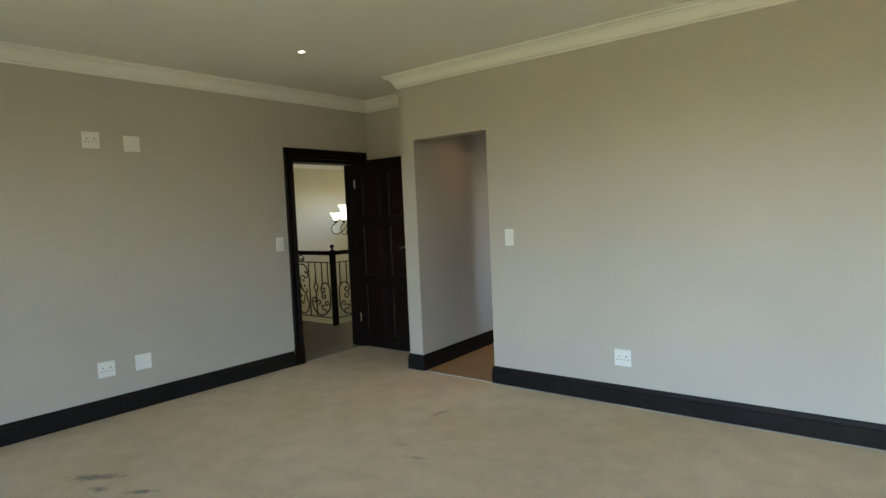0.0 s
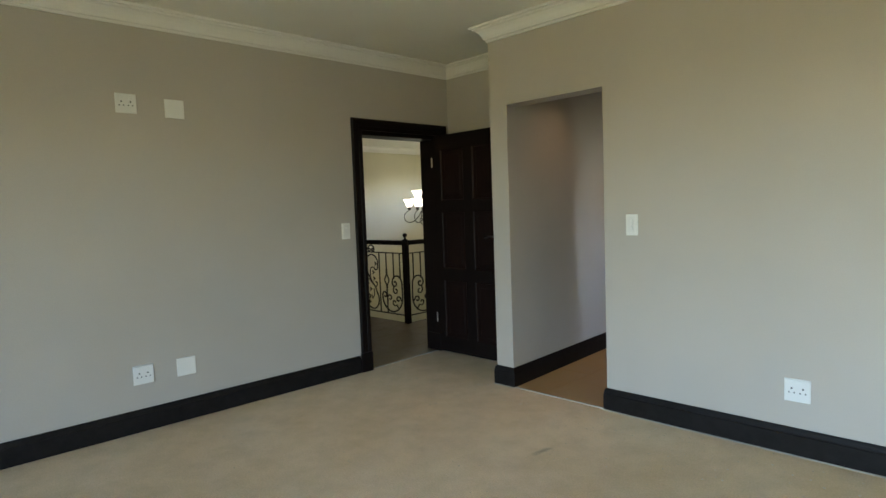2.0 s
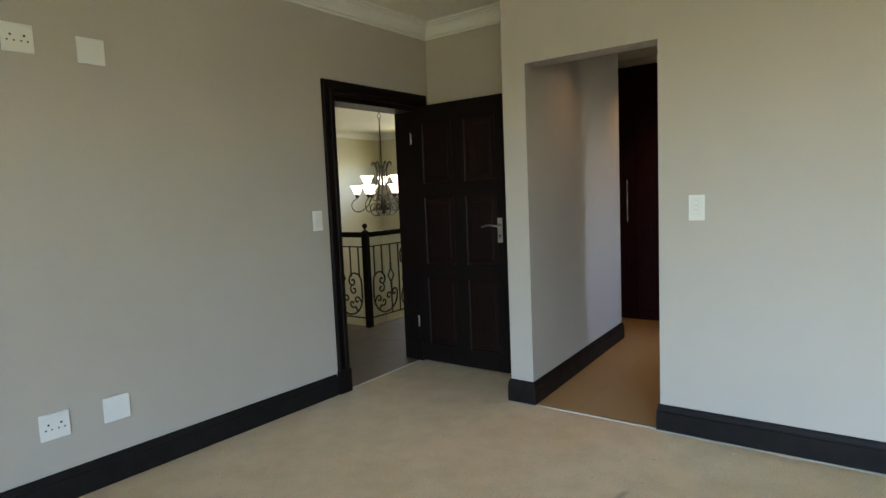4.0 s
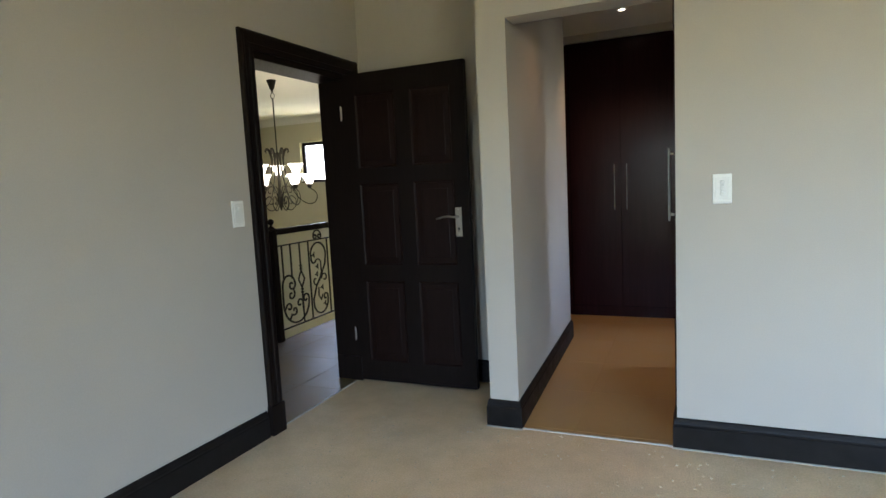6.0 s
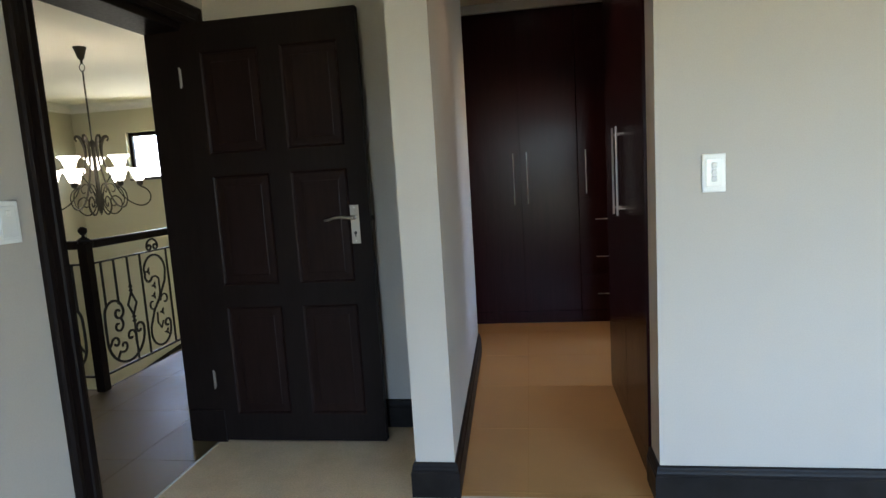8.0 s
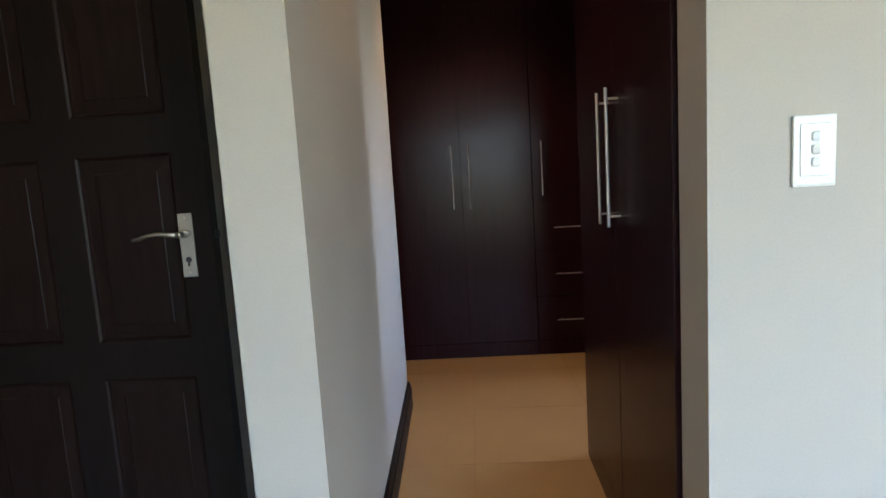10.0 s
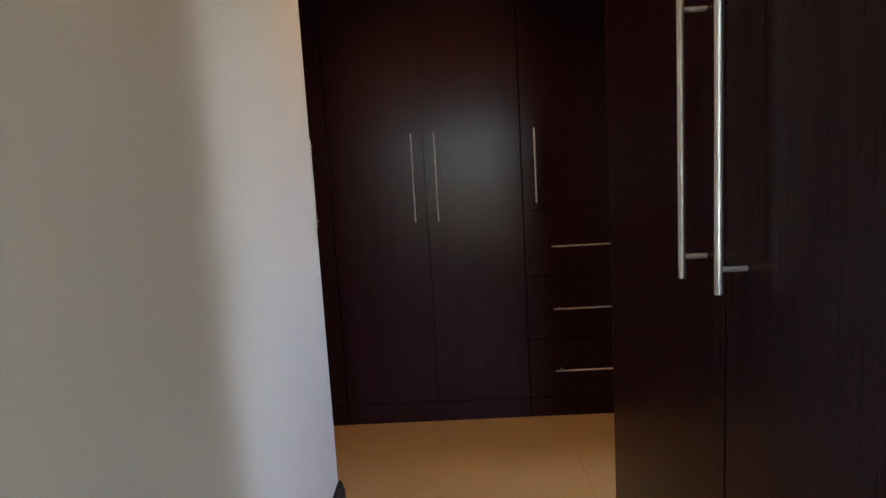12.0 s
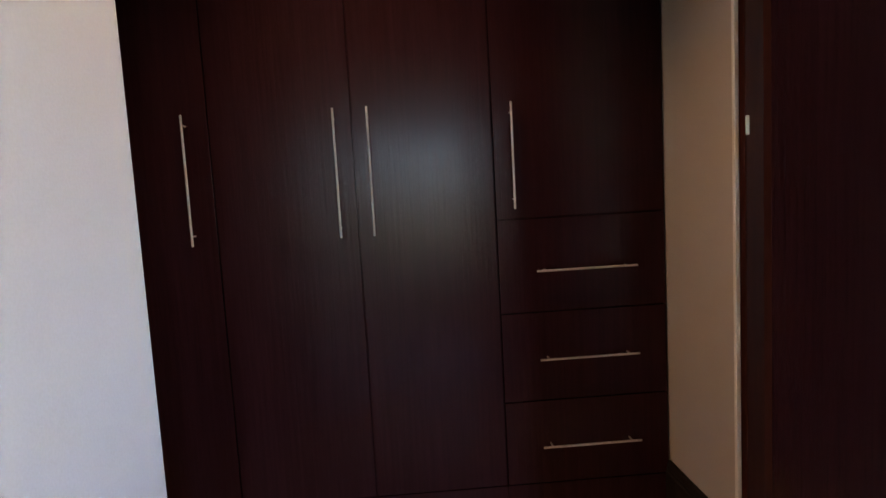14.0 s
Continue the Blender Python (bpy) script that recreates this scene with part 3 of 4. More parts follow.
def wardrobe(name, label, width, depth, fronts, at, turn, group, bar=0.0038):
    """fronts: (u0, u1, z0, z1, kind, handle u) with the unit's front in its own plane y = 0 and x along the front."""
    w = thing(name, label, "wardrobe", group, at=at, turn=turn)
    part("carcass", a_box(0.001, width - 0.001, 0.02, depth, 0.10, 2.53, bevel=0.001), ROBE, w)
    part("plinth", a_box(0.001, width - 0.001, 0.001, depth, 0.0, 0.099), ROBE, w)
    for u0, u1, z0, z1, kind, hu in fronts:
        g = 0.0022
        f = part("door" if kind == "door" else "drawer_front", a_box(u0 + g, u1 - g, 0.0, 0.019, z0 + g, z1 - g, bevel=0.0015, segments=2), ROBE, w)
        if kind == "door":
            bar_handle(hu[1], f, Matrix.Translation((hu[0], 0, hu[2])), bar)
        else:
            bar_handle(hu[1], f, Matrix.Translation((hu[0], 0, hu[2])) @ pose(0, 0, 0, 0, 90, 0), bar)
    return w


BACKROW = "wardrobes on the end wall"
S1, S2, S3, S4, S5 = 0.59, 1.035, 1.492, 1.948, 2.525
wardrobe("wardrobe", "dark mahogany veneer wardrobe unit with one tall door", S2 - S1, 0.58, [(0, S2 - S1, 0.100, 2.50, "door", (0.965 - S1, 0.415, 1.003))], (S1, ROBE_Y, 0), 0, BACKROW)
wardrobe("wardrobe", "dark mahogany veneer double-door wardrobe with bar handles", S4 - S2, 0.58,
         [(0, S3 - S2, 0.100, 2.50, "door", (1.436 - S2, 0.415, 1.003)), (S3 - S2, S4 - S2, 0.100, 2.50, "door", (1.544 - S2, 0.415, 1.003))], (S2, ROBE_Y, 0), 0, BACKROW)
wardrobe("wardrobe", "dark mahogany wardrobe with a door above three drawers", S5 - S4, 0.58,
         [(0, S5 - S4, 1.030, 2.50, "door", (2.008 - S4, 0.347, 1.065)),
          (0, S5 - S4, 0.709, 1.030, "drawer", (2.072 - S4, 0.342, 0.854)), (0, S5 - S4, 0.398, 0.709, "drawer", (2.072 - S4, 0.342, 0.551)),
          (0, S5 - S4, 0.100, 0.398, "drawer", (2.072 - S4, 0.342, 0.244))], (S4, ROBE_Y, 0), 0, BACKROW)
wardrobe("wardrobe", "dark mahogany veneer wardrobe hidden behind the wall end", S1 - 0.21, 0.58, [(0, S1 - 0.21, 0.100, 2.50, "door", (0.05, 0.415, 1.003))], (0.21, ROBE_Y, 0), 0, BACKROW)

# the wardrobe along the passage: its front faces -x
NEAR = 1.99
n0, n1, n2 = 1.252, 0.669, 0.158
wardrobe("wardrobe", "tall dark mahogany double-door wardrobe beside the passage", n0 - n2, 0.53,
         [(0, n0 - n1, 0.100, 2.50, "door", (n0 - 0.727, 0.405, 1.041)), (n0 - n1, n0 - n2, 0.100, 2.50, "door", (n0 - 0.610, 0.405, 1.041))], (NEAR, n0, 0), -90, "wardrobe by the passage", 0.005)
structure("trim", a_box(NEAR + 0.004, SIDE, n0 + 0.001, n0 + 0.017, 0, 2.53, bevel=0.002), ROBE_EDGE, "red-brown veneered wardrobe end panel", "trim")

# door lining of the doorway beside the wardrobes
lin = thing("door_lining", "red-brown timber door lining with a strike plate", "door frame", kind="structure")
part("jamb", a_box(SIDE + 0.012, SIDE + 0.121, 2.212, 2.249, 0, 2.08, bevel=0.003), ROBE_EDGE, lin)
part("jamb", a_box(SIDE + 0.012, SIDE + 0.121, 1.401, 1.438, 0, 2.08, bevel=0.003), ROBE_EDGE, lin)
part("lintel", a_box(SIDE + 0.012, SIDE + 0.121, 1.438, 2.212, 2.045, 2.079, bevel=0.003), ROBE_EDGE, lin)
# white strip stands in for daylight catching the reveal's edge
part("lit_edge_strip", a_box(SIDE - 0.003, SIDE + 0.011, 2.236, 2.2495, 0, 2.08, bevel=0.002), CORN, lin, "pale strip painted for the daylit edge of the reveal")
part("strike_plate", a_box(SIDE + 0.0115, SIDE + 0.022, 2.209, 2.2115, 1.235, 1.285, bevel=0.001), NICKEL, lin, "nickel strike plate")

# ---- sockets and switches ----


def socket_plate(name, label, at, turn, outlets):
    s = thing(name, label, "socket" if outlets else "wall plate", at=at, turn=turn)
    h, w = 0.122, 0.122
    part("face_plate", a_box(-w / 2, w / 2, -0.009, 0.0, -h / 2, h / 2, bevel=0.003, segments=2), PLATE, s)
    if outlets:
        for cx in (-0.026, 0.026):
            part("rocker", a_box(cx - 0.008, cx + 0.008, -0.0115, -0.008, 0.024, 0.042, bevel=0.0012), PLATE, s)
            # solid dark discs, the shade of the holes put in as colour
            for dx, dz, r in ((0, 0.010, 0.0050), (-0.0125, -0.013, 0.0040), (0.0125, -0.013, 0.0040)):
                bm = lathe(bmesh.new(), [(r, 0), (r, 0.0012)], sides=14)
                bm.transform(Matrix.Translation((cx + dx, -0.0085, dz)) @ pose(0, 0, 0, 90))
                part("pin_hole", bm, SLOT, s)
        part("top_bevel", a_box(-w / 2 + 0.002, w / 2 - 0.002, -0.0125, -0.008, h / 2 - 0.013, h / 2 - 0.002, bevel=0.003), PLATE, s)
    return s


def switch_plate(label, at, turn, keys):
    s = thing("light_switch", label, "light switch", "switches", at=at, turn=turn)
    part("face_plate", a_box(-0.039, 0.039, -0.008, 0, -0.066, 0.066, bevel=0.003, segments=2), PLATE, s)
    part("inner_frame", a_box(-0.027, 0.027, -0.0108, -0.007, -0.046, 0.050, bevel=0.002, segments=2), GLOSSY, s, "glossy raised switch plate")
    part("lip", a_box(-0.036, 0.036, -0.0095, -0.007, -0.062, -0.052, bevel=0.001), PLATE, s)
    for k in range(keys):
        z = 0.027 - 0.0235 * k
        for name, rx, rz, y0, y1, mat in (("key_surround", 0.0098, 0.0108, -0.0118, -0.0100, KEY), ("rocker", 0.0080, 0.0090, -0.0146, -0.0100, PLATE)):
            bm = bmesh.new()
            rings = []
            for y, f in ((y1, 1.0), (y0 + 0.0012, 1.0), (y0, 0.86)):
                ring = []
                for a in range(16):
                    c, d = math.cos(math.pi * a / 8), math.sin(math.pi * a / 8)
                    ring.append(bm.verts.new((rx * f * math.copysign(abs(c) ** 0.62, c), y - (0.0012 * d if name == "rocker" and y < y1 else 0), z + rz * f * math.copysign(abs(d) ** 0.62, d))))
                rings.append(ring)
            for p, q in zip(rings, rings[1:]):
                for a in range(16):
                    bm.faces.new([p[a], p[(a + 1) % 16], q[(a + 1) % 16], q[a]])
            bm.faces.new(rings[-1])
            bmesh.ops.recalc_face_normals(bm, faces=bm.faces)
            part(name, bm, mat, s)
    return s


ON_LEFT = 90 - math.degrees(LEAN)
socket_plate("socket", "white double wall socket at television height", (on_left(-2.165), -2.165, 2.102), ON_LEFT, True)
socket_plate("blank_plate", "white blank wall plate beside the high socket", (on_left(-1.873), -1.873, 2.091), ON_LEFT, False)
socket_plate("socket", "white double wall socket near the skirting", (on_left(-2.179), -2.179, 0.369), ON_LEFT, True)
socket_plate("blank_plate", "white blank wall plate near the skirting", (on_left(-1.909), -1.909, 0.367), ON_LEFT, False)
socket_plate("socket", "white double wall socket on the long wall", (3.105, 0, 0.349), 0, True)
switch_plate("white three-key light switch beside the passage opening", (2.192, 0, 1.225), 0, 3)
switch_plate("white light switch beside the door frame", (on_left(-0.571), -0.571, 1.211), ON_LEFT, 1)


def downlight(x, y, z, label):
    d = thing("downlight", label, "downlight", at=(x, y, z))
    part("trim_ring", lathe(bmesh.new(), [(0.024, -0.001), (0.025, -0.005), (0.036, -0.005), (0.039, -0.001), (0.039, 0.004), (0.024, 0.004)]), PLATE, d, smooth=False)
    part("bulb", lathe(bmesh.new(), [(0.022, -0.003), (0.016, -0.005), (0.0, -0.006)]), LED, d, "lit bulb face")
    return d


downlight(1.12, -1.13, CEIL_Z, "small lit round downlight in the bedroom ceiling")
downlight(LAMP_X, LAMP_Y, 2.60, "small lit round downlight in the dressing room ceiling")
# added fitting, out of view, that houses the passage fill lamp
downlight(FILL_LAMP_X, FILL_LAMP_Y, 2.60, "added unseen round downlight that fills the passage near the opening")

# ---- stair hall things ----


def scroll(cx, cz, r0, r1, a0, a1, n=22):
    """Points of a spiral in the plane x, z from radius r0 at angle a0 (degrees) to r1 at a1."""
    out = []
    for i in range(n + 1):
        f = i / n
        a, r = radians(a0 + (a1 - a0) * f), r0 + (r1 - r0) * f
        out.append((cx + r * math.cos(a), 0, cz + r * math.sin(a)))
    return out


def railing(label, length, at, turn):
    r = thing("railing", label, "railing", "stair hall railing", at=at, turn=turn)
    z_top, z_bot = 0.845, 0.095
    part("handrail", a_box(0.04, length, -0.032, 0.032, 0.945, 1.0, bevel=0.012, segments=3), DOORWOOD, r, "black timber handrail")
    part("top_bar", a_box(0.04, length, -0.008, 0.008, z_top - 0.006, z_top + 0.006), IRON, r)
    part("bottom_bar", a_box(0.04, length, -0.008, 0.008, z_bot - 0.006, z_bot + 0.006), IRON, r)
    u = 0.0
    while u < length - 0.3:
        # two short uprights on a heart of scrolls
        for k in (0.115, 0.235):
            part("baluster", tube(bmesh.new(), [(u + k, 0, z_top), (u + k, 0, 0.540 if k < 0.2 else 0.530)], 0.0085, 6), IRON, r)
        bm = bmesh.new()
        h = u - 0.055
        heart = scroll(h + 0.275, 0.475, 0.012, 0.05, -330, 0, 18) + scroll(h + 0.235, 0.475, 0.09, 0.09, 12, 180, 12)
        heart += [(h + 0.143, 0, 0.42), (h + 0.142, 0, 0.36)] + scroll(h + 0.33, 0.305, 0.187, 0.187, 180, 360, 24) + scroll(h + 0.467, 0.315, 0.05, 0.012, 0, 340, 18)
        tube(bm, heart, 0.0092, 6)
        tube(bm, [(h + 0.300, 0, 0.440)] + scroll(h + 0.262, 0.385, 0.052, 0.012, 50, -290, 18), 0.0085, 6)
        tube(bm, [(h + 0.150, 0, 0.255)] + scroll(h + 0.218, 0.275, 0.044, 0.011, 170, -170, 16), 0.0085, 6)
        tube(bm, [(h + 0.215, 0, 0.158)] + scroll(h + 0.290, 0.235, 0.046, 0.011, 215, 540, 16), 0.0085, 6)
        tube(bm, [(h + 0.430, 0, 0.160), (h + 0.420, 0, 0.23)] + scroll(h + 0.375, 0.285, 0.046, 0.011, 0, 330, 16), 0.0085, 6)
        part("heart_scroll", bm, IRON, r)
        # diamond baluster
        x = u + 0.37
        bm = bmesh.new()
        tube(bm, [(x, 0, z_top), (x, 0, 0.585)], 0.0082, 6)
        tube(bm, [(x, 0, 0.585), (x + 0.045, 0, 0.505), (x, 0, 0.425)], 0.0082, 6)
        tube(bm, [(x, 0, 0.585), (x - 0.045, 0, 0.505), (x, 0, 0.425)], 0.0082, 6)
        tube(bm, [(x, 0, 0.425), (x, 0, z_bot)], 0.0082, 6)
        for z in (0.60, 0.63, 0.41, 0.38):
            lathe(bm, [(0.006, z - 0.012), (0.014, z - 0.004), (0.014, z + 0.004), (0.006, z + 0.012)], x, 0, 8)
        part("diamond_baluster", bm, IRON, r)
        # leaf scroll panel between two uprights
        for k in (0.505, 0.815):
            part("baluster", tube(bmesh.new(), [(u + k, 0, z_top), (u + k, 0, z_bot)], 0.0088, 6), IRON, r)
        bm = bmesh.new()
        c = u + 0.66
        tube(bm, scroll(c - 0.075, 0.66, 0.030, 0.05, 330, 150, 12) + scroll(c - 0.005, 0.69, 0.125, 0.125, 165, 0, 14) + [(c + 0.10, 0, 0.60), (c + 0.03, 0, 0.50), (c - 0.06, 0, 0.40), (c - 0.12, 0, 0.28)]
             + scroll(c - 0.005, 0.24, 0.118, 0.118, 180, 355, 16) + scroll(c + 0.075, 0.27, 0.04, 0.014, 0, 300, 14), 0.0085, 6)
        tube(bm, [(c - 0.09, 0, 0.62)] + scroll(c - 0.04, 0.60, 0.04, 0.075, 120, 20, 10) + [(c + 0.03, 0, 0.52), (c - 0.01, 0, 0.44)] + scroll(c - 0.07, 0.45, 0.05, 0.018, 0, -280, 14), 0.0072, 6)
        tube(bm, [(c - 0.03, 0, 0.38), (c - 0.035, 0, 0.30), (c + 0.0, 0, 0.25), (c + 0.03, 0, 0.30)], 0.0072, 6)
        tube(bm, [(c + 0.02, 0, 0.46)] + scroll(c + 0.075, 0.46, 0.05, 0.018, 180, -120, 14), 0.0072, 6)
        for lx, lz in ((c - 0.03, 0.585), (c - 0.045, 0.51), (c - 0.08, 0.70), (c + 0.06, 0.205), (c + 0.03, 0.37)):
            for a in (60, 180, 300):
                dx, dz = math.cos(radians(a)), math.sin(radians(a))
                tube(bm, [(lx, 0, lz), (lx + dx * 0.012, 0, lz + dz * 0.012), (lx + dx * 0.034, 0, lz + dz * 0.034)], [0.004, 0.0095, 0.0015], 6)
        omega = scroll(c - 0.034, 0.880, 0.008, 0.030, 540, 180, 14) + [(c + 0.064 * math.cos(radians(w)), 0, 0.880 + 0.055 * math.sin(radians(w))) for w in range(160, 10, -20)]
        tube(bm, omega + scroll(c + 0.034, 0.880, 0.030, 0.008, 0, -360, 14), 0.0078, 6)
        part("leaf_scroll", bm, IRON, r)
        x = u + 0.96
        bm = bmesh.new()
        tube(bm, [(x, 0, z_top), (x, 0, 0.585)], 0.0082, 6)
        tube(bm, [(x, 0, 0.585), (x + 0.045, 0, 0.505), (x, 0, 0.425)], 0.0082, 6)
        tube(bm, [(x, 0, 0.585), (x - 0.045, 0, 0.505), (x, 0, 0.425)], 0.0082, 6)
        tube(bm, [(x, 0, 0.425), (x, 0, z_bot)], 0.0082, 6)
        part("diamond_baluster", bm, IRON, r)
        for k in (1.06, 1.16):
            if u + k < length:
                part("baluster", tube(bmesh.new(), [(u + k, 0, z_top), (u + k, 0, z_bot)], 0.0082, 6), IRON, r)
        u += 1.2
    return r


railing("black wrought iron scroll railing with timber handrail", 3.3, (RX, RY, 0), 90)
railing("black wrought iron scroll railing along the landing", 3.6, (RX, RY, 0), 180)
nw = thing("newel_post", "black timber newel post with a ball finial", "newel post", at=(RX, RY, 0))
part("post", a_box(-0.031, 0.031, -0.031, 0.031, 0, 0.985, bevel=0.005, segments=2), DOORWOOD, nw)
part("cap", lathe(bmesh.new(), [(0.040, 0.984), (0.052, 0.994), (0.052, 1.006), (0.030, 1.016), (0.012, 1.028), (0.011, 1.038)], sides=4), DOORWOOD, nw)
part("finial", lathe(bmesh.new(), [(0.011, 1.036), (0.016, 1.040), (0.025, 1.052), (0.028, 1.064), (0.024, 1.077), (0.012, 1.087), (0.002, 1.090)], sides=16), DOORWOOD, nw, smooth=True)
structure("trim", a_box(RX - 0.018, RX - 0.007, RY + 0.05, HY - 1.0, -0.06, 0.003, bevel=0.003), SKIRT, "thin dark edging along the stairwell", "trim")
structure("trim", a_box(HX + 0.01, RX - 0.04, RY + 0.007, RY + 0.018, -0.06, 0.003, bevel=0.003), SKIRT, "thin dark edging along the landing", "trim")

# flight down along the window wall
st = thing("staircase", "cream stair flight descending with a dark sloping skirting", "staircase", kind="structure")
STX, GOING, RISE = -1.79, 0.29, 0.17
part("top_landing", a_box(STX, RX - 0.007, HY - 0.95, HY - 0.002, -0.25, 0.0), HALL_TILE, st)
for i in range(9):
    x1 = STX - GOING * i
    part("step", a_box(x1 - GOING + 0.0005, x1, HY - 0.95, HY - 0.002, -RISE * (i + 1) - 0.16, -RISE * (i + 1), bevel=0.006), HALL_TILE, st)
bm = bmesh.new()
fall, drop = 9 * GOING, 9 * RISE
a = [(STX, -0.05), (STX, 0.14), (STX - fall, 0.14 - drop), (STX - fall, -0.05 - drop)]
lo = [bm.verts.new((x, HY - 0.022, z)) for x, z in a]
hi = [bm.verts.new((x, HY - 0.003, z)) for x, z in a]
bm.faces.new(lo), bm.faces.new(hi)
for i in range(4):
    bm.faces.new([lo[i], lo[(i + 1) % 4], hi[(i + 1) % 4], hi[i]])
part("sloping_skirting", bm, SKIRT, st, "dark sloping stair skirting")

# high window in the stair hall
win = thing("window_hall", "small dark framed window bright with daylight", "window", kind="structure")
fy0, fy1 = HY + 0.06, HY + 0.11
x0, x1, z0, z1 = HW
for nm, b in (("window_frame", (x0 + 0.001, x0 + 0.055, fy0, fy1, z0 + 0.001, z1 - 0.001)), ("window_frame", (x1 - 0.055, x1 - 0.001, fy0, fy1, z0 + 0.001, z1 - 0.001)),
              ("window_frame", (x0 + 0.055, x1 - 0.055, fy0, fy1, z1 - 0.055, z1 - 0.001)), ("window_frame", (x0 + 0.055, x1 - 0.055, fy0, fy1, z0 + 0.001, z0 + 0.045)),
              ("window_sill", (x0 + 0.001, x1 - 0.001, HY - 0.02, fy0 - 0.001, z0 + 0.001, z0 + 0.02))):
    part(nm, a_box(*b, bevel=0.004), DOORWOOD, win)


def curve_through(points, n=6):
    """Points of a smooth curve through the given ones."""
    p = [Vector(q) for q in points]
    p = [p[0] * 2 - p[1]] + p + [p[-1] * 2 - p[-2]]
    out = []
    for a, b, c, d in zip(p, p[1:], p[2:], p[3:]):
        for k in range(n):
            f = k / n
            out.append(0.5 * (2 * b + (c - a) * f + (2 * a - 5 * b + 4 * c - d) * f * f + (3 * b - a - 3 * c + d) * f ** 3))
    return out + [p[-2]]


def chandelier(x, y, zc):
    ch = thing("chandelier", "aged bronze chandelier with nine lit glass shades", "chandelier", at=(x, y, zc))
    part("canopy", lathe(bmesh.new(), [(0.062, 0.0), (0.060, -0.010), (0.044, -0.045), (0.030, -0.088), (0.013, -0.102), (0.010, -0.128)], sides=20), BRONZE, ch, smooth=True)
    bm = bmesh.new()
    tube(bm, [(0.030 * math.cos(a), 0, -0.16 + 0.030 * math.sin(a)) for a in [2 * math.pi * i / 16 for i in range(17)]], 0.004, 6)
    part("hanging_ring", bm, BRONZE, ch)
    part("rod", tube(bmesh.new(), [(0, 0, -0.185), (0, 0, -1.33)], 0.008, 8), BRONZE, ch)
    part("hub", lathe(bmesh.new(), [(0.012, -0.74), (0.030, -0.76), (0.018, -0.80), (0.020, -1.15), (0.035, -1.20), (0.045, -1.25), (0.030, -1.30), (0.012, -1.34), (0.004, -1.36)], sides=14), BRONZE, ch, smooth=True)
    for k in range(6):
        a = 2 * math.pi * k / 6 + 0.68
        ca, sa = math.cos(a), math.sin(a)

        def at(r, z):
            return (r * ca, r * sa, z)
        # crown leaf that curls out, and its falling stem
        leaf = curve_through([at(0.132, -0.752), at(0.146, -0.730), at(0.130, -0.712), at(0.100, -0.727), at(0.074, -0.79), at(0.072, -0.87), at(0.095, -0.97), at(0.145, -1.09), at(0.20, -1.19)], 4)
        wide = [0.004 + 0.012 * math.exp(-((i - 14) / 8) ** 2) + 0.003 for i in range(len(leaf))]
        part("crown_leaf", tube(bmesh.new(), leaf, wide, 6), BRONZE, ch, smooth=True)
        pts = [at(0.03, -1.27), at(0.07, -1.335), at(0.13, -1.355), at(0.19, -1.31), at(0.19, -1.24), at(0.14, -1.205), at(0.10, -1.235), at(0.105, -1.28), at(0.135, -1.285), at(0.145, -1.26)]
        part("lower_scroll", tube(bmesh.new(), curve_through(pts, 5), 0.0065, 6), BRONZE, ch, smooth=True)
        pts = [at(0.03, -1.22), at(0.06, -1.13), at(0.11, -1.10), at(0.15, -1.13), at(0.14, -1.17), at(0.115, -1.165)]
        part("inner_scroll", tube(bmesh.new(), curve_through(pts, 5), 0.0055, 6), BRONZE, ch, smooth=True)
        loop = [at(0.145, -1.09), at(0.20, -1.19), at(0.28, -1.265), at(0.37, -1.30), at(0.445, -1.28), at(0.475, -1.225), at(0.455, -1.175), at(0.42, -1.15), at(0.385, -1.135)]
        part("arm", tube(bmesh.new(), curve_through(loop, 5), 0.0065, 6), BRONZE, ch, smooth=True)
        cup = lathe(bmesh.new(), [(0.010, -1.135), (0.030, -1.12), (0.034, -1.09), (0.026, -1.085)], 0.385 * ca, 0.385 * sa, 14)
        part("cup", cup, BRONZE, ch)
        sh = [(0.028, -1.092), (0.046, -1.078), (0.060, -1.045), (0.076, -1.012), (0.102, -0.988), (0.099, -0.983), (0.073, -1.006), (0.056, -1.040), (0.042, -1.072), (0.020, -1.084)]
        part("shade", lathe(bmesh.new(), sh, 0.385 * ca, 0.385 * sa, 18), SHADE, ch, "lit white frosted glass bell shade", smooth=True)
    for k in range(3):
        a = 2 * math.pi * k / 3 + 2.25
        ca, sa = math.cos(a), math.sin(a)
        pts = [(r * ca, r * sa, z) for r, z in ((0.03, -1.20), (0.09, -1.10), (0.16, -1.03), (0.235, -1.03), (0.25, -0.985))]
        part("upper_arm", tube(bmesh.new(), curve_through(pts, 5), 0.006, 6), BRONZE, ch, smooth=True)
        sh = [(0.028, -0.978), (0.046, -0.964), (0.060, -0.932), (0.076, -0.900), (0.102, -0.877), (0.099, -0.873), (0.073, -0.894), (0.056, -0.926), (0.042, -0.958), (0.020, -0.970)]
        part("cup", lathe(bmesh.new(), [(0.010, -0.99), (0.030, -0.985), (0.033, -0.966), (0.026, -0.964)], 0.25 * ca, 0.25 * sa, 12), BRONZE, ch)
        part("shade", lathe(bmesh.new(), sh, 0.25 * ca, 0.25 * sa, 18), SHADE, ch, "lit white frosted glass bell shade", smooth=True)
    ch.scale = (0.89, 0.89, 1.10)
    return ch


chandelier(-2.34, 2.67, HZ)

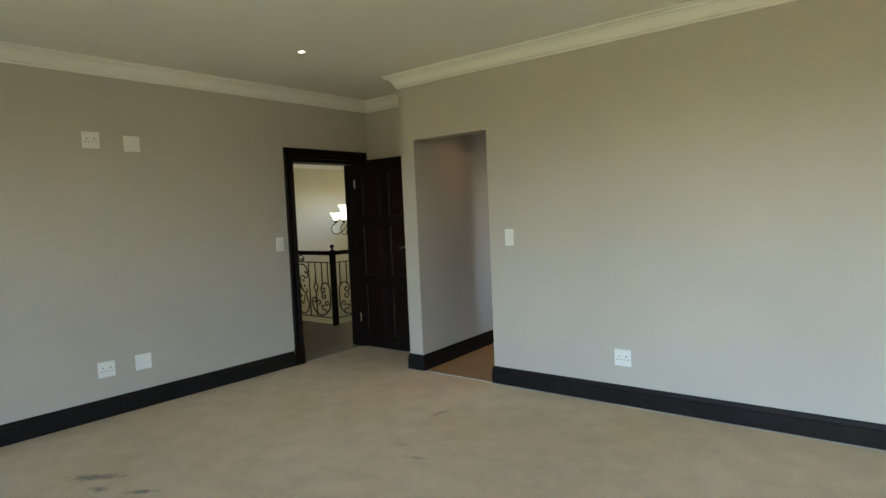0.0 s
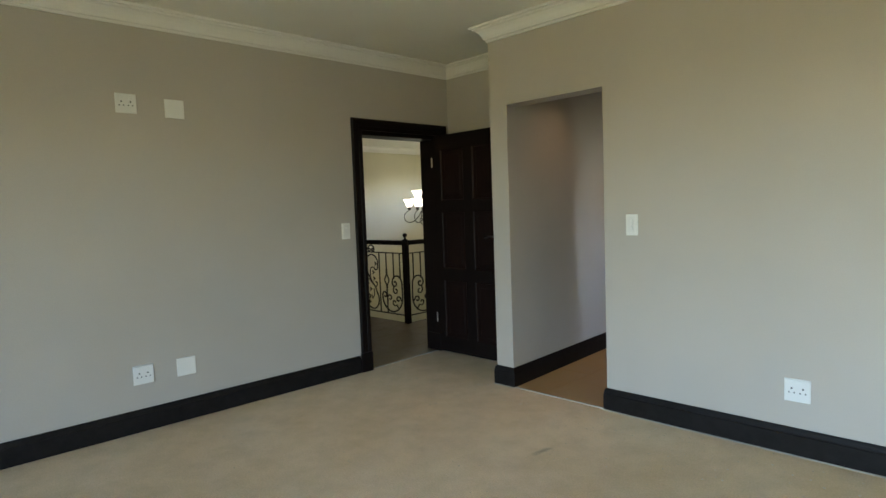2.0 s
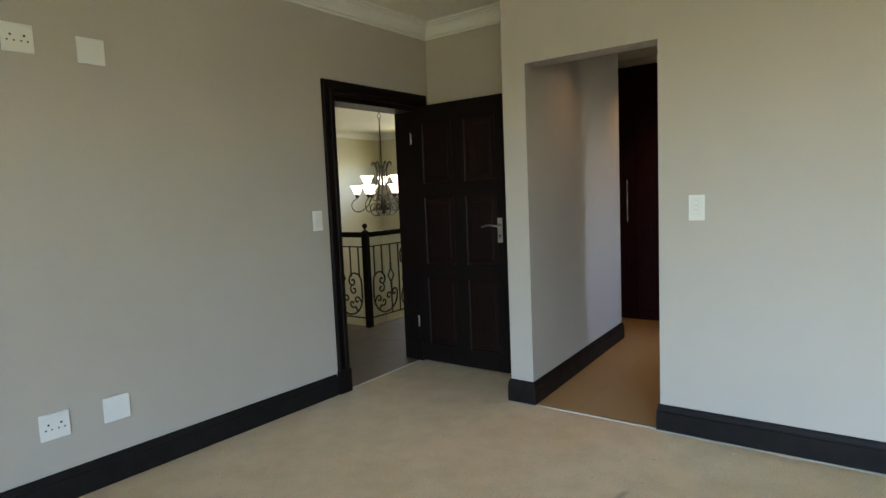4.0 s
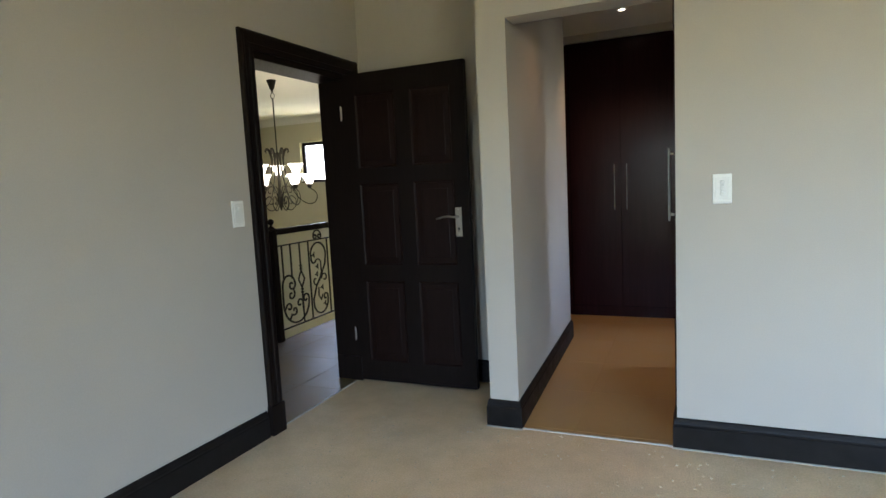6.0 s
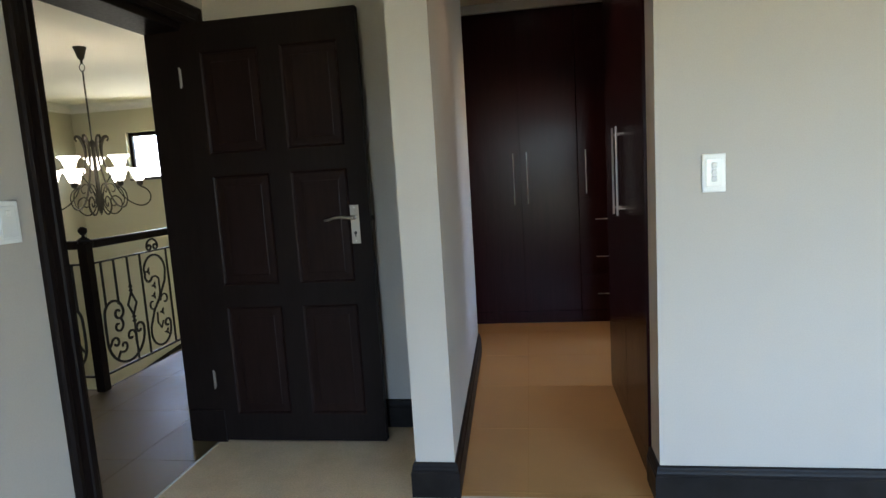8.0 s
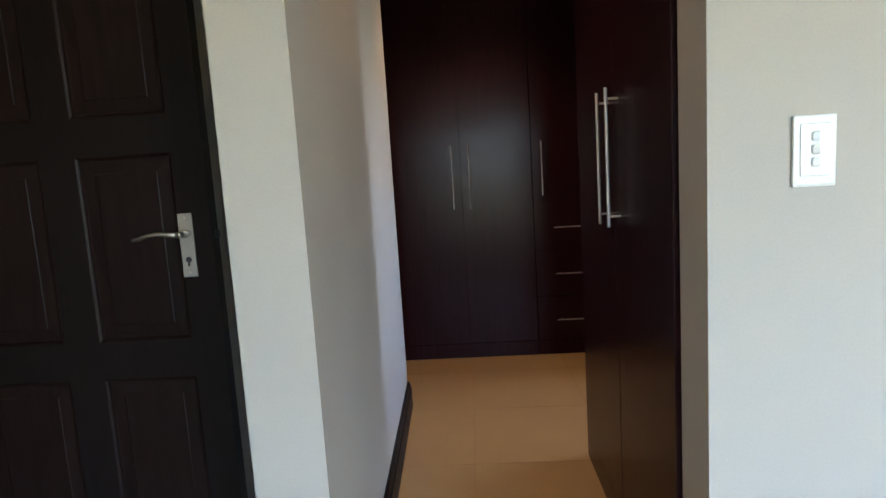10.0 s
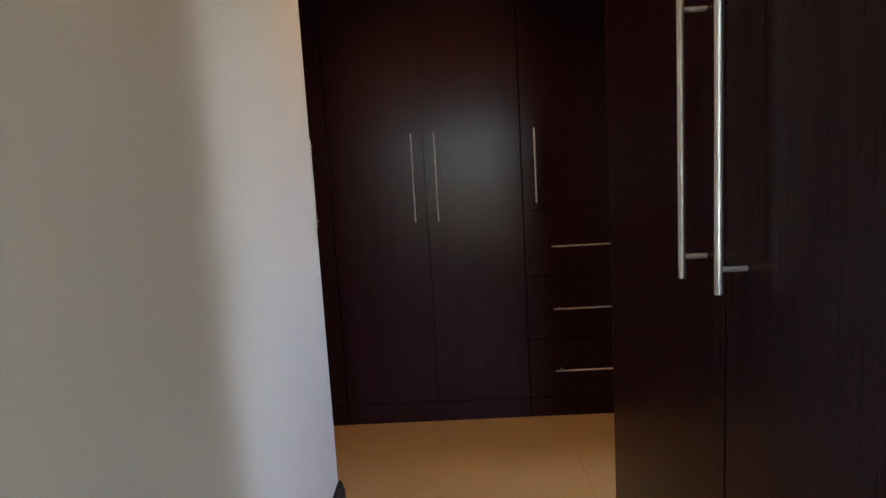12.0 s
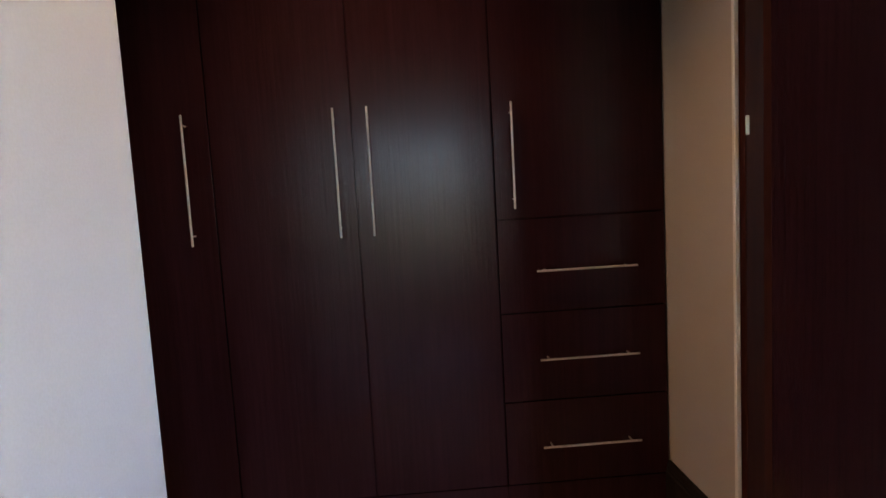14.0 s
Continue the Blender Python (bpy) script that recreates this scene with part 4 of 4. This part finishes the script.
# ---- small debris and tiles, last ----
rng = random.Random(7)
bm = bmesh.new()
for i in range(560):
    if i % 3:
        x, y = 0.25 + abs(rng.gauss(0, 1.2)) * 1.2, -0.05 - abs(rng.gauss(0, 0.45))
    else:
        x, y = rng.uniform(0.1, 4.8), rng.uniform(-3.6, -0.1)
    s = rng.uniform(0.0012, 0.0046)
    r = bmesh.ops.create_icosphere(bm, subdivisions=1, radius=s)
    m = Matrix.Translation((x, y, s * 0.45)) @ Matrix.Diagonal((rng.uniform(0.7, 1.6), rng.uniform(0.7, 1.5), 0.6, 1))
    bmesh.ops.transform(bm, matrix=m, verts=r["verts"])
chips = bmesh.new()
for i in range(56):
    x, y = rng.uniform(0.9, 4.6), -0.03 - abs(rng.gauss(0, 0.35))
    w = rng.uniform(0.002, 0.008)
    r = bmesh.ops.create_cone(chips, cap_ends=True, segments=7, radius1=w, radius2=w * 0.6, depth=0.0022)
    bmesh.ops.transform(chips, matrix=Matrix.Translation((x, y, 0.0011)) @ pose(0, 0, 0, 0, 0, rng.uniform(0, 360)) @ Matrix.Diagonal((1.0, rng.uniform(0.25, 0.8), 1, 1)), verts=r["verts"])
tagged(part("plaster_chips", chips, CHIP), "white plaster splashes on the screed floor", "debris", "", "stuff")
tagged(part("floor_crumbs", bm, GRIT), "cement crumbs and grit on the screed floor", "debris", "", "stuff")


def tiles(parent_name, mat, x0, y0, x1, y1, ox, oy, size, inside):
    par = bpy.data.objects[parent_name]
    g = 0.0010
    shared = mesh_of(a_box(g, size - g, g, size - g, 0.0002, 0.0025, bevel=0.0007), mat, "tile")
    nx0, nx1 = math.floor((x0 - ox) / size), math.ceil((x1 - ox) / size)
    ny0, ny1 = math.floor((y0 - oy) / size), math.ceil((y1 - oy) / size)
    for i in range(nx0, nx1):
        for j in range(ny0, ny1):
            ax, ay = ox + i * size, oy + j * size
            bx0, bx1, by0, by1 = max(ax, x0), min(ax + size, x1), max(ay, y0), min(ay + size, y1)
            if bx1 - bx0 < 0.02 or by1 - by0 < 0.02 or not inside((bx0 + bx1) / 2, (by0 + by1) / 2):
                continue
            whole = bx1 - bx0 > size - 1e-4 and by1 - by0 > size - 1e-4
            me = shared if whole else mesh_of(a_box(g, bx1 - bx0 - g, g, by1 - by0 - g, 0.0002, 0.0025, bevel=0.0007), mat, "tile_cut")
            t = new("tile", me)
            t.location = (bx0, by0, 0)
            t.parent = par


tiles("floor_passage", TILE, 1.11, 0.003, SIDE - 0.001, 1.79, 1.505, 0.62, 0.585, lambda x, y: True)
tiles("floor_passage", TILE, 0.21, 1.79, SIDE - 0.001, ROBE_Y + 0.003, 1.505, 0.62, 0.585, lambda x, y: True)
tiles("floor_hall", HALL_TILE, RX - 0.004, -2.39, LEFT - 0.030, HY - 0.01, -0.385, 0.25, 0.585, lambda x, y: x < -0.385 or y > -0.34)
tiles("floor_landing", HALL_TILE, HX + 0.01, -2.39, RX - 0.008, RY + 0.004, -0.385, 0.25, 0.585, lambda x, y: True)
